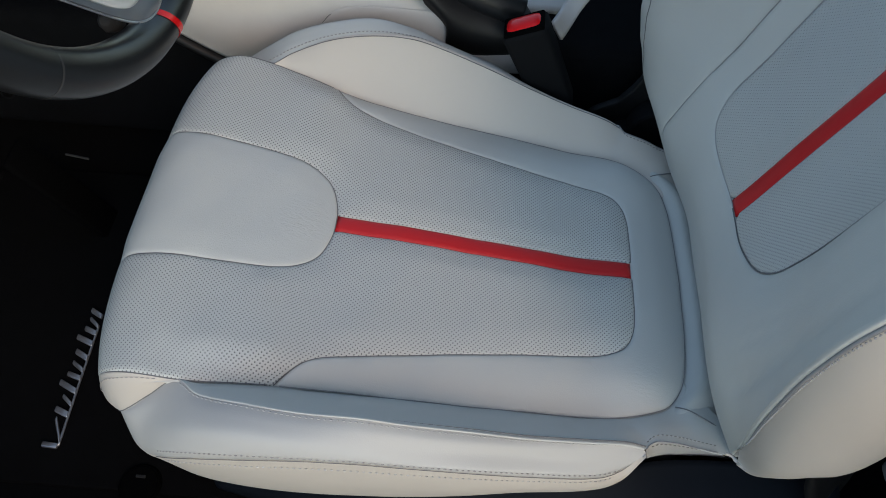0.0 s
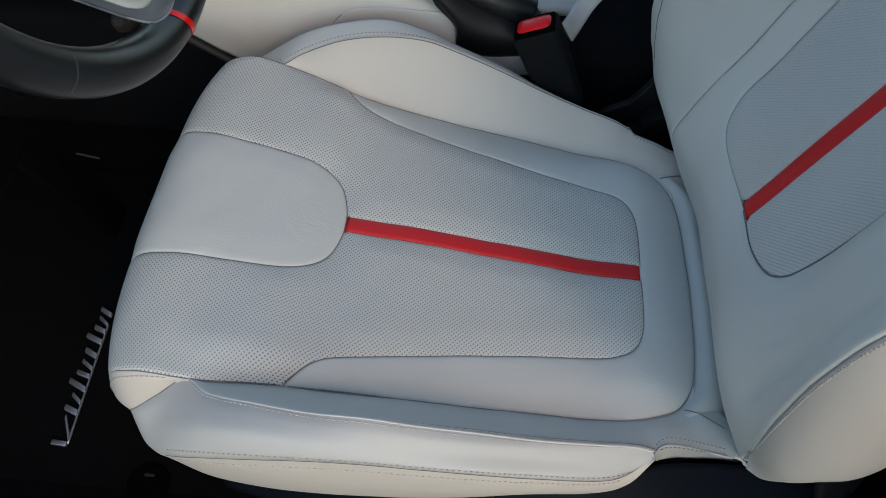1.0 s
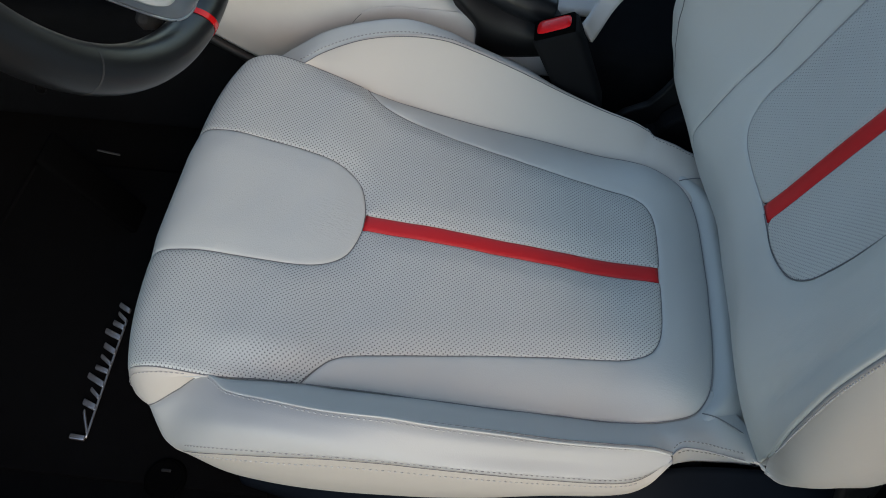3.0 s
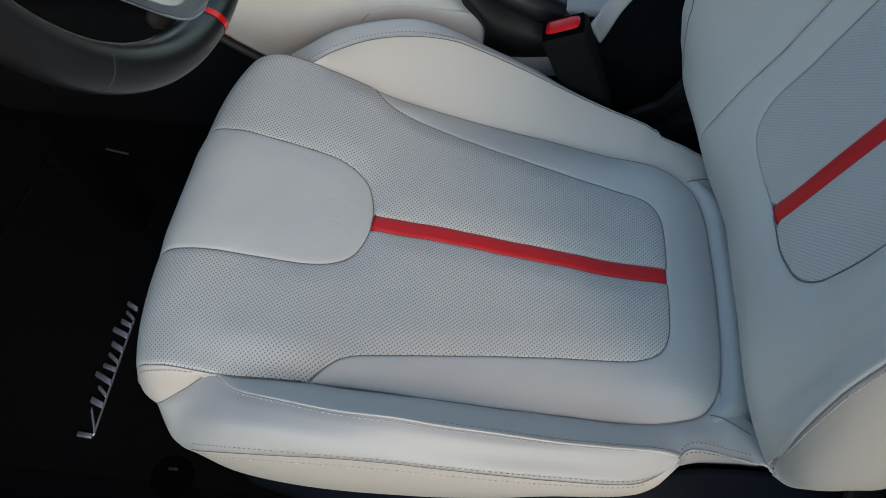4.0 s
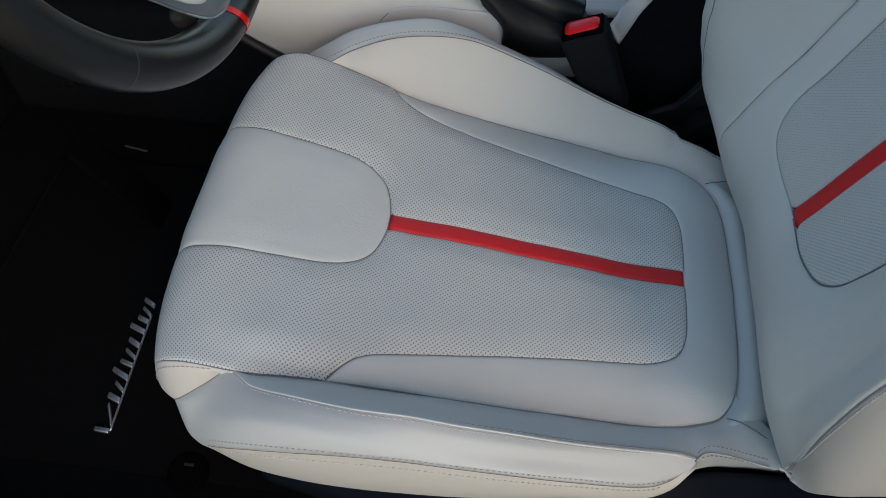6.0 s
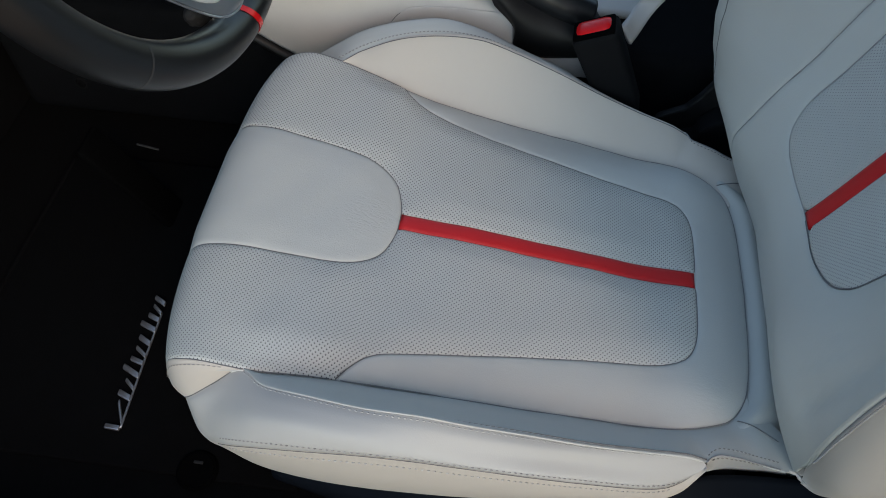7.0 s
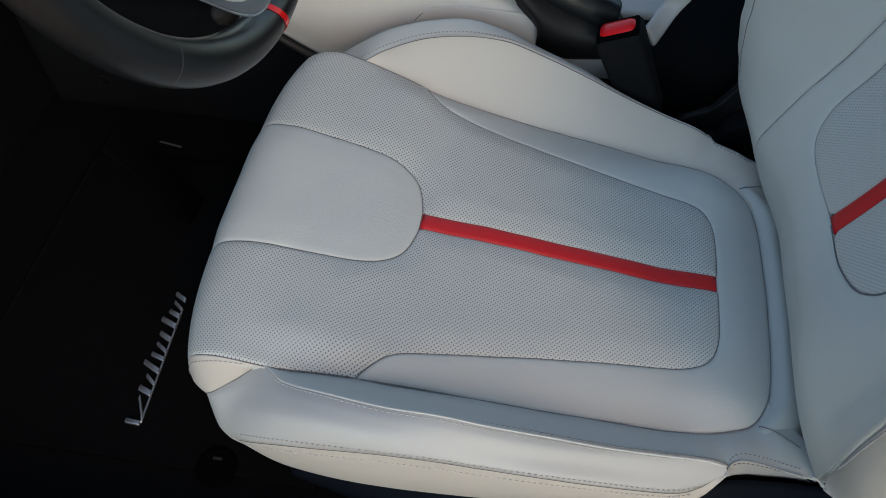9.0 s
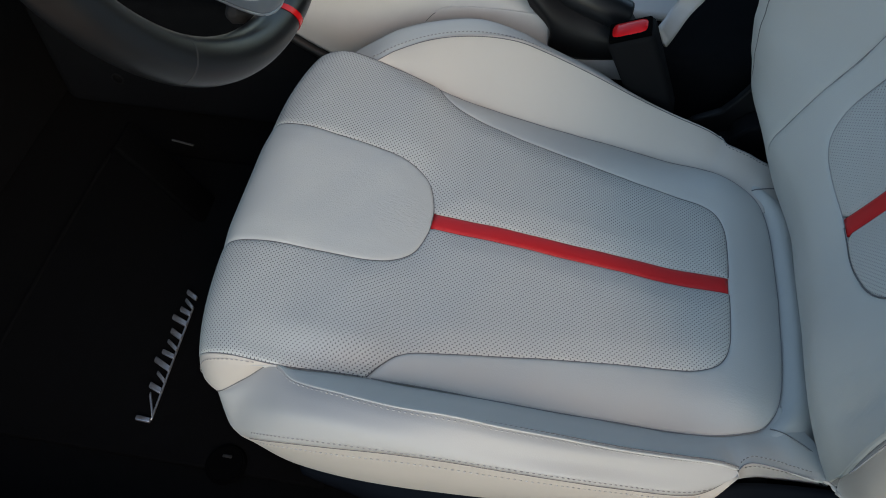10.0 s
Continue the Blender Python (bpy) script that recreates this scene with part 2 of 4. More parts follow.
def upholstered(name, outline, surface, mat, parent, step=0.006, sink=0.0019, round_=0.0014, puff=0.0, tuck=0.010, label="", deep=None, full=0.03):
    """A stitched panel: an outline on a surface's two parameters, its edge drawn down into the seam and tucked under."""
    poly = np.asarray(outline, float)
    lo, hi = poly.min(0), poly.max(0)
    ga, gb = np.meshgrid(np.arange(lo[0], hi[0], step), np.arange(lo[1], hi[1], step), indexing="ij")
    ga = ga + (np.arange(ga.shape[1]) % 2)[None, :] * step / 2
    g = np.c_[ga.ravel(), gb.ravel()]
    g = g[inside(g, poly)]
    g = g[edge_distance(g, poly) > step * 0.35]
    # closer rows along the edge, where it rounds over
    rows = [poly]
    centre_in = []
    nxt, prv = np.roll(poly, -1, axis=0), np.roll(poly, 1, axis=0)
    tan = nxt - prv
    tan /= np.linalg.norm(tan, axis=1)[:, None] + 1e-12
    nor = np.c_[-tan[:, 1], tan[:, 0]]
    if not inside(poly[:1] + nor[:1] * 1e-4, poly)[0]:
        nor = -nor
    for d in (0.0012, 0.0028):
        q = poly + nor * d
        q = q[inside(q, poly)]
        q = q[edge_distance(q, poly) > d * 0.85]
        centre_in.append(q)
    g = g[edge_distance(g, poly) > 0.004] if len(g) else g
    pts = np.concatenate([poly, *centre_in, g])
    vs, _, fs, ov, _, _ = delaunay_2d_cdt([Vector(p) for p in pts], [], [list(range(len(poly)))], 1, 1e-7)
    q = np.array([(v.x, v.y) for v in vs])
    d = edge_distance(q, poly)
    base = surface(q[:, 0], q[:, 1])
    e = 5e-4
    du = surface(q[:, 0] + e, q[:, 1]) - surface(q[:, 0] - e, q[:, 1])
    dv = surface(q[:, 0], q[:, 1] + e) - surface(q[:, 0], q[:, 1] - e)
    nn = np.cross(du, dv)
    nn /= np.linalg.norm(nn, axis=1)[:, None] + 1e-12
    if callable(sink):
        sink = sink(q)
    if callable(puff):
        puff = puff(q)
    drop = sink * np.exp(-(d / round_) ** 1.3) - puff * smoothstep(0, full, d)
    if deep is not None:
        path, depth, width = deep
        drop = drop + depth * np.exp(-((edge_distance(q, path) / width) ** 1.4))
    pos = base - nn * drop[:, None]
    verts, faces, uvs = list(pos), [list(f) for f in fs], list(q)
    # the tuck: border edges folded down into the seam
    count = {}
    for f in faces:
        for a, b in zip(f, f[1:] + f[:1]):
            count[(min(a, b), max(a, b))] = count.get((min(a, b), max(a, b)), 0) + 1
    low = {}
    extra = []
    for f in faces:
        for a, b in zip(f, f[1:] + f[:1]):
            if count[(min(a, b), max(a, b))] == 1:
                for k in (a, b):
                    if k not in low:
                        low[k] = len(verts)
                        verts.append(pos[k] - nn[k] * tuck)
                        uvs.append(q[k])
                extra.append([b, a, low[a], low[b]])
    return part(name, make_mesh(name, verts, faces + extra, uvs), mat, parent, label)


def loft(name, rails, mat, parent, n=90, m=24, sink=0.0, thick=0.0, label="", bulge=0.0, face=None):
    """A skin stretched over lines laid side by side, each given by a few points."""
    keys = np.stack([np.asarray(r, float) for r in rails])
    d = np.r_[0, np.cumsum(np.linalg.norm(np.diff(keys, axis=1), axis=2).mean(0))]
    lines = np.stack([catmull(np.c_[d, r], np.linspace(0, d[-1], n)) for r in keys])
    k = np.linspace(0, 1, len(rails))
    s = np.linspace(0, 1, m)
    grid = np.empty((n, m, 3))
    for i in range(n):
        grid[i] = catmull(np.c_[k, lines[:, i]], s)
    du, dv = np.gradient(grid, axis=0), np.gradient(grid, axis=1)
    nn = np.cross(du, dv)
    nn /= np.linalg.norm(nn, axis=2)[:, :, None] + 1e-12
    if face is not None and (nn.reshape(-1, 3) @ np.array(face)).mean() < 0:
        nn = -nn
    wide = np.linalg.norm(np.diff(grid, axis=1), axis=2).sum(1)
    d = np.minimum(s[None, :], 1 - s[None, :]) * wide[:, None]
    grid = grid - nn * (sink * np.exp(-(d / 0.006) ** 1.3) - bulge * np.sin(np.pi * s)[None, :])[:, :, None]
    uv = np.stack([np.cumsum(np.r_[0, np.linalg.norm(np.diff(grid[:, m // 2], axis=0), axis=1)])[:, None] * np.ones(m), s[None, :] * wide[:, None]], 2)
    faces = [(i * m + j, (i + 1) * m + j, (i + 1) * m + j + 1, i * m + j + 1) for i in range(n - 1) for j in range(m - 1)]
    ob = part(name, make_mesh(name, grid.reshape(-1, 3), faces, uv.reshape(-1, 2)), mat, parent, label)
    if thick:
        mod = ob.modifiers.new("thickness", "SOLIDIFY")
        mod.thickness, mod.offset = thick, -1
    return ob


def on_skin(ob, m, s, first=0, last=None):
    """A line along a lofted skin, at s of its width."""
    co = np.empty(len(ob.data.vertices) * 3)
    ob.data.vertices.foreach_get("co", co)
    grid = co.reshape(-1, m, 3)
    j = min(int(s * (m - 1)), m - 2)
    f = s * (m - 1) - j
    return (grid[:, j] * (1 - f) + grid[:, j + 1] * f)[first:last]


def tube(name, line, radius, mat, parent, n=60, sides=10, label="", closed=False, flat=1.0):
    """A round cord along a line; radius: a number, or one for each point of the line."""
    pts = rail(line, n) if not closed else np.asarray(line, float)
    n = len(pts)
    rad = np.full(n, radius) if np.isscalar(radius) else np.interp(np.linspace(0, 1, n), np.linspace(0, 1, len(radius)), radius)
    tan = np.gradient(pts, axis=0) if not closed else np.roll(pts, -1, 0) - np.roll(pts, 1, 0)
    tan /= np.linalg.norm(tan, axis=1)[:, None]
    ref = np.array([0, 0, 1.0]) if abs(tan[0][2]) < 0.8 else np.array([0, 1.0, 0])
    verts = []
    for p, t, r in zip(pts, tan, rad):
        a = np.cross(t, ref)
        a /= np.linalg.norm(a)
        b = np.cross(a, t)
        for k in range(sides):
            w = 2 * math.pi * k / sides
            verts.append(p + r * (math.cos(w) * a + flat * math.sin(w) * b))
    faces = []
    for i in range(n if closed else n - 1):
        j = (i + 1) % n
        for k in range(sides):
            faces.append((i * sides + k, i * sides + (k + 1) % sides, j * sides + (k + 1) % sides, j * sides + k))
    if not closed:
        faces += [tuple(range(sides))[::-1], tuple((n - 1) * sides + k for k in range(sides))]
    return part(name, make_mesh(name, verts, faces), mat, parent, label)


def stitches(name, line, parent, pitch=0.0043, length=0.0028, radius=0.0006, mat=None, lift=(0, 0, 0.0008)):
    """Short raised dashes of thread along a seam, as one row."""
    fine = rail(line, 500) + np.array(lift)
    total = np.linalg.norm(np.diff(fine, axis=0), axis=1).sum()
    k = max(2, int(total / pitch))
    pts = rail(fine[::10], k * 8 + 1)
    verts, faces = [], []
    span = max(2, int(8 * length / pitch))
    for i in range(k):
        seg = pts[i * 8: i * 8 + span + 1]
        t = seg[-1] - seg[0]
        t = t / np.linalg.norm(t)
        a = np.cross(t, (0, 0, 1.0))
        a /= np.linalg.norm(a) + 1e-9
        b = np.cross(a, t)
        base = len(verts)
        for q, r in ((seg[0], 0.35), (seg[len(seg) // 2], 1.0), (seg[-1], 0.35)):
            for w in range(6):
                g = w * math.pi / 3
                verts.append(q + radius * r * (math.cos(g) * a + math.sin(g) * b))
        for c in (0, 6):
            for w in range(6):
                faces.append((base + c + w, base + c + (w + 1) % 6, base + c + 6 + (w + 1) % 6, base + c + 6 + w))
        faces += [tuple(base + w for w in range(6)), tuple(base + 12 + w for w in range(6))]
    ob = part(name, make_mesh(name, verts, faces), mat or SHADED_THREAD, parent)
    return tagged(ob, "row of grey stitching", kind="stuff")


def box(bm, size, at, bevel=0.004, turn=None, taper=1.0, segments=3):
    """Adds a rounded block to a bmesh."""
    geo = bmesh.ops.create_cube(bm, size=1)
    vs = geo["verts"]
    for v in vs:
        k = taper if v.co.z < 0 else 1.0
        v.co = Vector((v.co.x * size[0] * k, v.co.y * size[1] * k, v.co.z * size[2]))
    es = list({e for v in vs for e in v.link_edges})
    if bevel:
        r = bmesh.ops.bevel(bm, geom=es, offset=bevel, segments=segments, profile=0.5, affect="EDGES")
        vs = list({v for f in r["faces"] for v in f.verts} | {v for v in vs if v.is_valid})
    m = Matrix.Translation(at) @ (turn or Matrix.Identity(4))
    for v in vs:
        v.co = m @ v.co
    return bm


def block(name, size, at, mat, parent=None, bevel=0.004, turn=None, label="", taper=1.0, segments=3):
    return part(name, box(bmesh.new(), size, at, bevel, turn, taper, segments), mat, parent, label)


# ---- the car round the seat ----
def skin(name, verts, faces, mat, parent=None, label="", thick=0.01, kind="", category=""):
    ob = part(name, make_mesh(name, verts, faces), mat, parent, label, smooth=False)
    mod = ob.modifiers.new("thickness", "SOLIDIFY")
    mod.thickness, mod.offset = thick, 0
    return tagged(ob, label, category, kind=kind)


# unseen ground, a reflector for the seat's near side
ground = skin("ground", [(-150, -150, -0.27), (150, -150, -0.27), (150, 150, -0.27), (-150, 150, -0.27)], [(0, 1, 2, 3)], WARM_BOUNCE,
              label="unseen ground outside the car, orange to bounce warm light", thick=0.02, kind="structure", category="ground")
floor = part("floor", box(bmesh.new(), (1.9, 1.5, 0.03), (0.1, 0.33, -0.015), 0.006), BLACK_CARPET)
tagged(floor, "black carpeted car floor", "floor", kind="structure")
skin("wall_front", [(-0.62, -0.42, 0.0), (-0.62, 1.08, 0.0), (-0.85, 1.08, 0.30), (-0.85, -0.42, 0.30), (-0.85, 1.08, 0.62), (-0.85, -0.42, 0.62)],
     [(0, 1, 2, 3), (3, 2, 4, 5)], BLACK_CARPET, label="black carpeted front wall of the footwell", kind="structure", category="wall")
# unseen far side, its height set by how much skylight enters
skin("wall_far", [(-0.85, 1.08, -0.0), (1.05, 1.08, -0.0), (1.05, 1.08, 0.42), (-0.85, 1.08, 0.42)], [(0, 1, 2, 3)], BLACK_PLASTIC,
     label="unseen dark passenger side, kept low to let skylight in", kind="structure", category="wall")
skin("wall_rear", [(1.05, -0.42, 0.0), (1.05, 1.08, 0.0), (1.05, 1.08, 1.16), (1.05, -0.42, 1.16)], [(0, 1, 2, 3)], BLACK_CARPET,
     label="dark rear wall of the cabin", kind="structure", category="wall")
# unseen roof, its front edge placed for the light on the backrest
skin("ceiling", [(0.26, -0.34, 1.16), (1.2, -0.34, 1.16), (1.2, 1.05, 1.16), (0.26, 1.05, 1.16)], [(0, 1, 2, 3)], HEADLINER,
     label="unseen pale roof, cut back to let skylight onto the seat", thick=0.03, kind="structure", category="ceiling")
# unseen pillar, added to keep the sun off the backrest
pillar = part("wall_near", box(bmesh.new(), (0.67, 0.10, 1.45), (0.855, -0.40, 0.455), 0.03), BLACK_PLASTIC)
tagged(pillar, "unseen dark pillar added to shade the rear of the seat", "wall", kind="structure")
# unseen sill, raised against light from the ground
sill = block("trim", (1.7, 0.11, 0.22), (0.15, -0.40, 0.02), BLACK_PLASTIC, bevel=0.02)
tagged(sill, "unseen black door sill raised to block ground light", "trim", kind="structure")


# ---- the seat ----
seat = thing("car_seat", "pale grey perforated leather driver's seat with red stripes", "car seat")

PROFILE = [(-0.36, -0.170, 0.080), (-0.30, -0.184, 0.128), (-0.235, -0.191, 0.188), (-0.205, -0.187, 0.217), (-0.185, -0.178, 0.236), (-0.165, -0.163, 0.2455),
           (-0.14, -0.139, 0.2475), (-0.10, -0.10, 0.240), (-0.053, -0.053, 0.229), (0.0, 0.0, 0.2135), (0.064, 0.064, 0.2055), (0.130, 0.130, 0.194),
           (0.187, 0.187, 0.1845), (0.245, 0.245, 0.1745), (0.294, 0.294, 0.1715), (0.345, 0.345, 0.156), (0.42, 0.42, 0.140)]


def cushion(u, y):
    """The cushion's sitting surface: u runs from under the nose to the backrest, y across."""
    u, y = np.atleast_1d(u), np.atleast_1d(y)
    xz = catmull(PROFILE, u)
    x = xz[:, 0] + 0.020 * (y / 0.19) ** 4 * smoothstep(-0.05, -0.17, u)
    z = xz[:, 1] + np.where(y > 0, 0.006, 0.009) * (y / 0.15) ** 2 * (1 - smoothstep(0.148, 0.180, np.abs(y))) * (1 - smoothstep(0.0, 0.09, u)) * smoothstep(np.where(y > 0, -0.085, -0.16), np.where(y > 0, -0.02, -0.03), u)
    z = z - 0.008 * smoothstep(0.115, 0.17, np.abs(y)) * smoothstep(-0.03, 0.08, u)
    z = z + 0.00025 * np.sin(71 * u + 1.3 + 23 * y) * np.sin(58 * y + 2.1) + 0.0002 * np.sin(133 * u - 87 * y)
    return np.c_[x, y, z]


GROOVE = [(-0.34, 0.160), (-0.25, 0.176), (-0.20, 0.184), (-0.165, 0.189), (-0.098, 0.1885), (-0.024, 0.1778), (0.021, 0.1735), (0.085, 0.1687), (0.142, 0.1658),
          (0.192, 0.1628), (0.243, 0.1597), (0.27, 0.1575), (0.295, 0.1523), (0.3232, 0.139), (0.339, 0.1125), (0.3453, 0.07), (0.3475, 0.0)]
INNER = [(-0.024, 0.1778), (-0.017, 0.169), (-0.009, 0.161), (0.0, 0.1535), (0.017, 0.146), (0.08, 0.131), (0.138, 0.120), (0.189, 0.111), (0.242, 0.103),
         (0.267, 0.0975), (0.283, 0.088), (0.292, 0.068), (0.2945, 0.035), (0.294, 0.0)]
CAP = [(0.0, 0.0), (0.0, 0.010), (-0.004, 0.029), (-0.011, 0.045), (-0.024, 0.057), (-0.038, 0.0635), (-0.053, 0.067), (-0.083, 0.070), (-0.122, 0.072),
       (-0.165, 0.0745), (-0.22, 0.077), (-0.34, 0.080)]
groove_front, groove_rear = rail(GROOVE[:6], 70), rail(GROOVE[5:], 110)
inner, cap = rail(INNER, 120), rail(CAP, 110)
HALF = 0.0092
for side, place in ((1, "far"), (-1, "near")):
    c = cap[cap[:, 1] > HALF]
    i = inner[inner[:, 1] > HALF]
    edge = np.c_[np.linspace(i[-1, 0], c[0, 0], 60), np.full(60, HALF)]
    outline = np.concatenate([c, groove_front, i[1:], edge[:-1]]) * (1, side)
    upholstered("perforated_panel", outline, cushion, PERFORATED, seat, puff=lambda q: 0.0034 * smoothstep(-0.13, -0.04, q[:, 0]), full=0.023, label="perforated grey leather panel")
upholstered("front_panel", np.concatenate([cap[::-1], (cap * (1, -1))[1:]]), cushion, CREASED, seat, puff=0.002, label="plain grey leather front panel, finely wrinkled at its end")
x = np.linspace(0.0005, 0.2935, 60)
upholstered("red_stripe", np.concatenate([np.c_[x, np.full(60, HALF)], np.c_[x, np.full(60, -HALF)][::-1]]), cushion, RED, seat, step=0.0045, sink=0.002, round_=0.002,
            label="red leather stripe")
ring = np.concatenate([groove_rear, (groove_rear * (1, -1))[::-1][1:], (inner * (1, -1))[1:], inner[::-1][1:-1]])
upholstered("surround", ring, cushion, SLACK, seat, puff=0.0015, deep=(np.concatenate([groove_rear, (groove_rear * (1, -1))[::-1], groove_rear * (1, -1), groove_rear[::-1]]), 0.0016, 0.008), label="plain grey leather surround")


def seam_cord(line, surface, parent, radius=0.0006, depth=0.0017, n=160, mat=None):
    """A dark cord for the shade at the bottom of a seam between two panels."""
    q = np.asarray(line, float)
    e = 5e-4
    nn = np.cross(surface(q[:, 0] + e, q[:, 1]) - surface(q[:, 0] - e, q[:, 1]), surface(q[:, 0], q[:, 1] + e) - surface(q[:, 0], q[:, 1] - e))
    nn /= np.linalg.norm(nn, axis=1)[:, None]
    tube("seam", surface(q[:, 0], q[:, 1]) - nn * depth, radius, mat or SHADE_CORD, parent, n=n, sides=6, label="cord that shades the seam crease")


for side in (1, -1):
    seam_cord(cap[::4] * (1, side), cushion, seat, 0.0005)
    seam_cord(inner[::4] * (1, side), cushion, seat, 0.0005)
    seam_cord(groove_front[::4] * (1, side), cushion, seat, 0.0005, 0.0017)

around = np.concatenate([groove_rear[::4], (groove_rear * (1, -1))[::-4][1:]])
seam_cord(around, cushion, seat, 0.0005, 0.0030, 320, PALE_SHADE_CORD)

CREST = [(-0.098, 0.188, 0.2385), (-0.076, 0.202, 0.245), (-0.035, 0.212, 0.258), (0.01, 0.218, 0.263), (0.054, 0.218, 0.262), (0.089, 0.216, 0.252),
         (0.141, 0.210, 0.234), (0.187, 0.204, 0.216), (0.235, 0.1968, 0.2005), (0.2735, 0.1915, 0.190), (0.2915, 0.190, 0.1805)]
NOSE = [(-0.165, 0.165, 0.165), (-0.160, 0.188, 0.185), (-0.149, 0.203, 0.201), (-0.122, 0.1975, 0.2235)]
SHOULDER = [(-0.162, 0.17, 0.15), (-0.157, 0.192, 0.168), (-0.147, 0.2085, 0.187), (-0.125, 0.2175, 0.207), (-0.103, 0.2235, 0.2275), (-0.077, 0.2305, 0.2445), (-0.035, 0.2375, 0.260),
            (0.01, 0.241, 0.2635), (0.054, 0.238, 0.2575), (0.089, 0.234, 0.2455), (0.141, 0.226, 0.227), (0.187, 0.216, 0.207), (0.235, 0.2085, 0.190), (0.2735, 0.199, 0.181), (0.2915, 0.1925, 0.1793)]
LOWER = [(-0.150, 0.170, 0.098), (-0.149, 0.195, 0.116), (-0.142, 0.2151, 0.141), (-0.1264, 0.2266, 0.1665), (-0.1035, 0.2365, 0.1916), (-0.0768, 0.2422, 0.2102), (-0.0347, 0.2466, 0.2281),
         (0.01, 0.247, 0.2366), (0.054, 0.2455, 0.236), (0.089, 0.243, 0.229), (0.141, 0.238, 0.216), (0.187, 0.229, 0.194), (0.247, 0.217, 0.171), (0.2737, 0.205, 0.164), (0.2912, 0.1928, 0.178)]
HEM = [(-0.140, 0.16, 0.06), (-0.140, 0.18, 0.07), (-0.134, 0.20, 0.085), (-0.122, 0.212, 0.102), (-0.10, 0.222, 0.110), (-0.077, 0.226, 0.109), (-0.035, 0.231, 0.114),
       (0.01, 0.235, 0.125), (0.054, 0.235, 0.130), (0.089, 0.234, 0.133), (0.141, 0.230, 0.137), (0.187, 0.223, 0.137), (0.25, 0.211, 0.125), (0.279, 0.2035, 0.1385), (0.2935, 0.193, 0.1745)]
REAR = [(0.2963, 0.1845, 0.178), (0.3038, 0.181, 0.1775), (0.3221, 0.179, 0.1717), (0.3364, 0.178, 0.1647), (0.3619, 0.177, 0.1545), (0.40, 0.172, 0.138)]


groove_line = np.concatenate([groove_front, groove_rear[1:]])


def groove_at(keys):
    return cushion(np.array(keys), np.interp(keys, groove_line[:, 0], groove_line[:, 1]))


def dense(keys, n=131):
    """The same number of points between each two keys, so that lines with as many keys run side by side."""
    k = np.asarray(keys, float)
    chord = np.r_[0, np.cumsum(np.linalg.norm(np.diff(np.asarray(NOSE + CREST), axis=0), axis=1))]
    return catmull(np.c_[chord, k], np.linspace(0, chord[-1], n))


top_line, shoulder_line, lower_line, hem_line = dense(NOSE + CREST), dense(SHOULDER), dense(LOWER), dense(HEM)
soft_line = np.stack([np.convolve(np.pad(top_line[:, k], 7, mode="edge"), np.ones(15) / 15, mode="valid") for k in range(3)], 1)
tip = int(np.argmin(np.linalg.norm(top_line - np.array(CREST[0]), axis=1)))
fuller = dense([(-0.162, 0.17, 0.15), (-0.157, 0.192, 0.168), (-0.1521, 0.2108, 0.1917), (-0.1334, 0.2208, 0.2142), (-0.1032, 0.2288, 0.2338), (-0.0763, 0.234, 0.2485), (-0.0356, 0.2382, 0.261), (0.0095, 0.2426, 0.2657), (0.0533, 0.2388, 0.2586), (0.089, 0.234, 0.2455), (0.141, 0.226, 0.227), (0.187, 0.216, 0.207), (0.235, 0.2085, 0.19), (0.2735, 0.199, 0.181), (0.2915, 0.1925, 0.1793)])
step_no = np.arange(131)
rounder = shoulder_line - ((smoothstep(10, 34, step_no) * (1 - 0.75 * smoothstep(60, 95, step_no)) * (1 - smoothstep(112, 128, step_no)))[:, None] * (0, 0.0008, 0.0055))
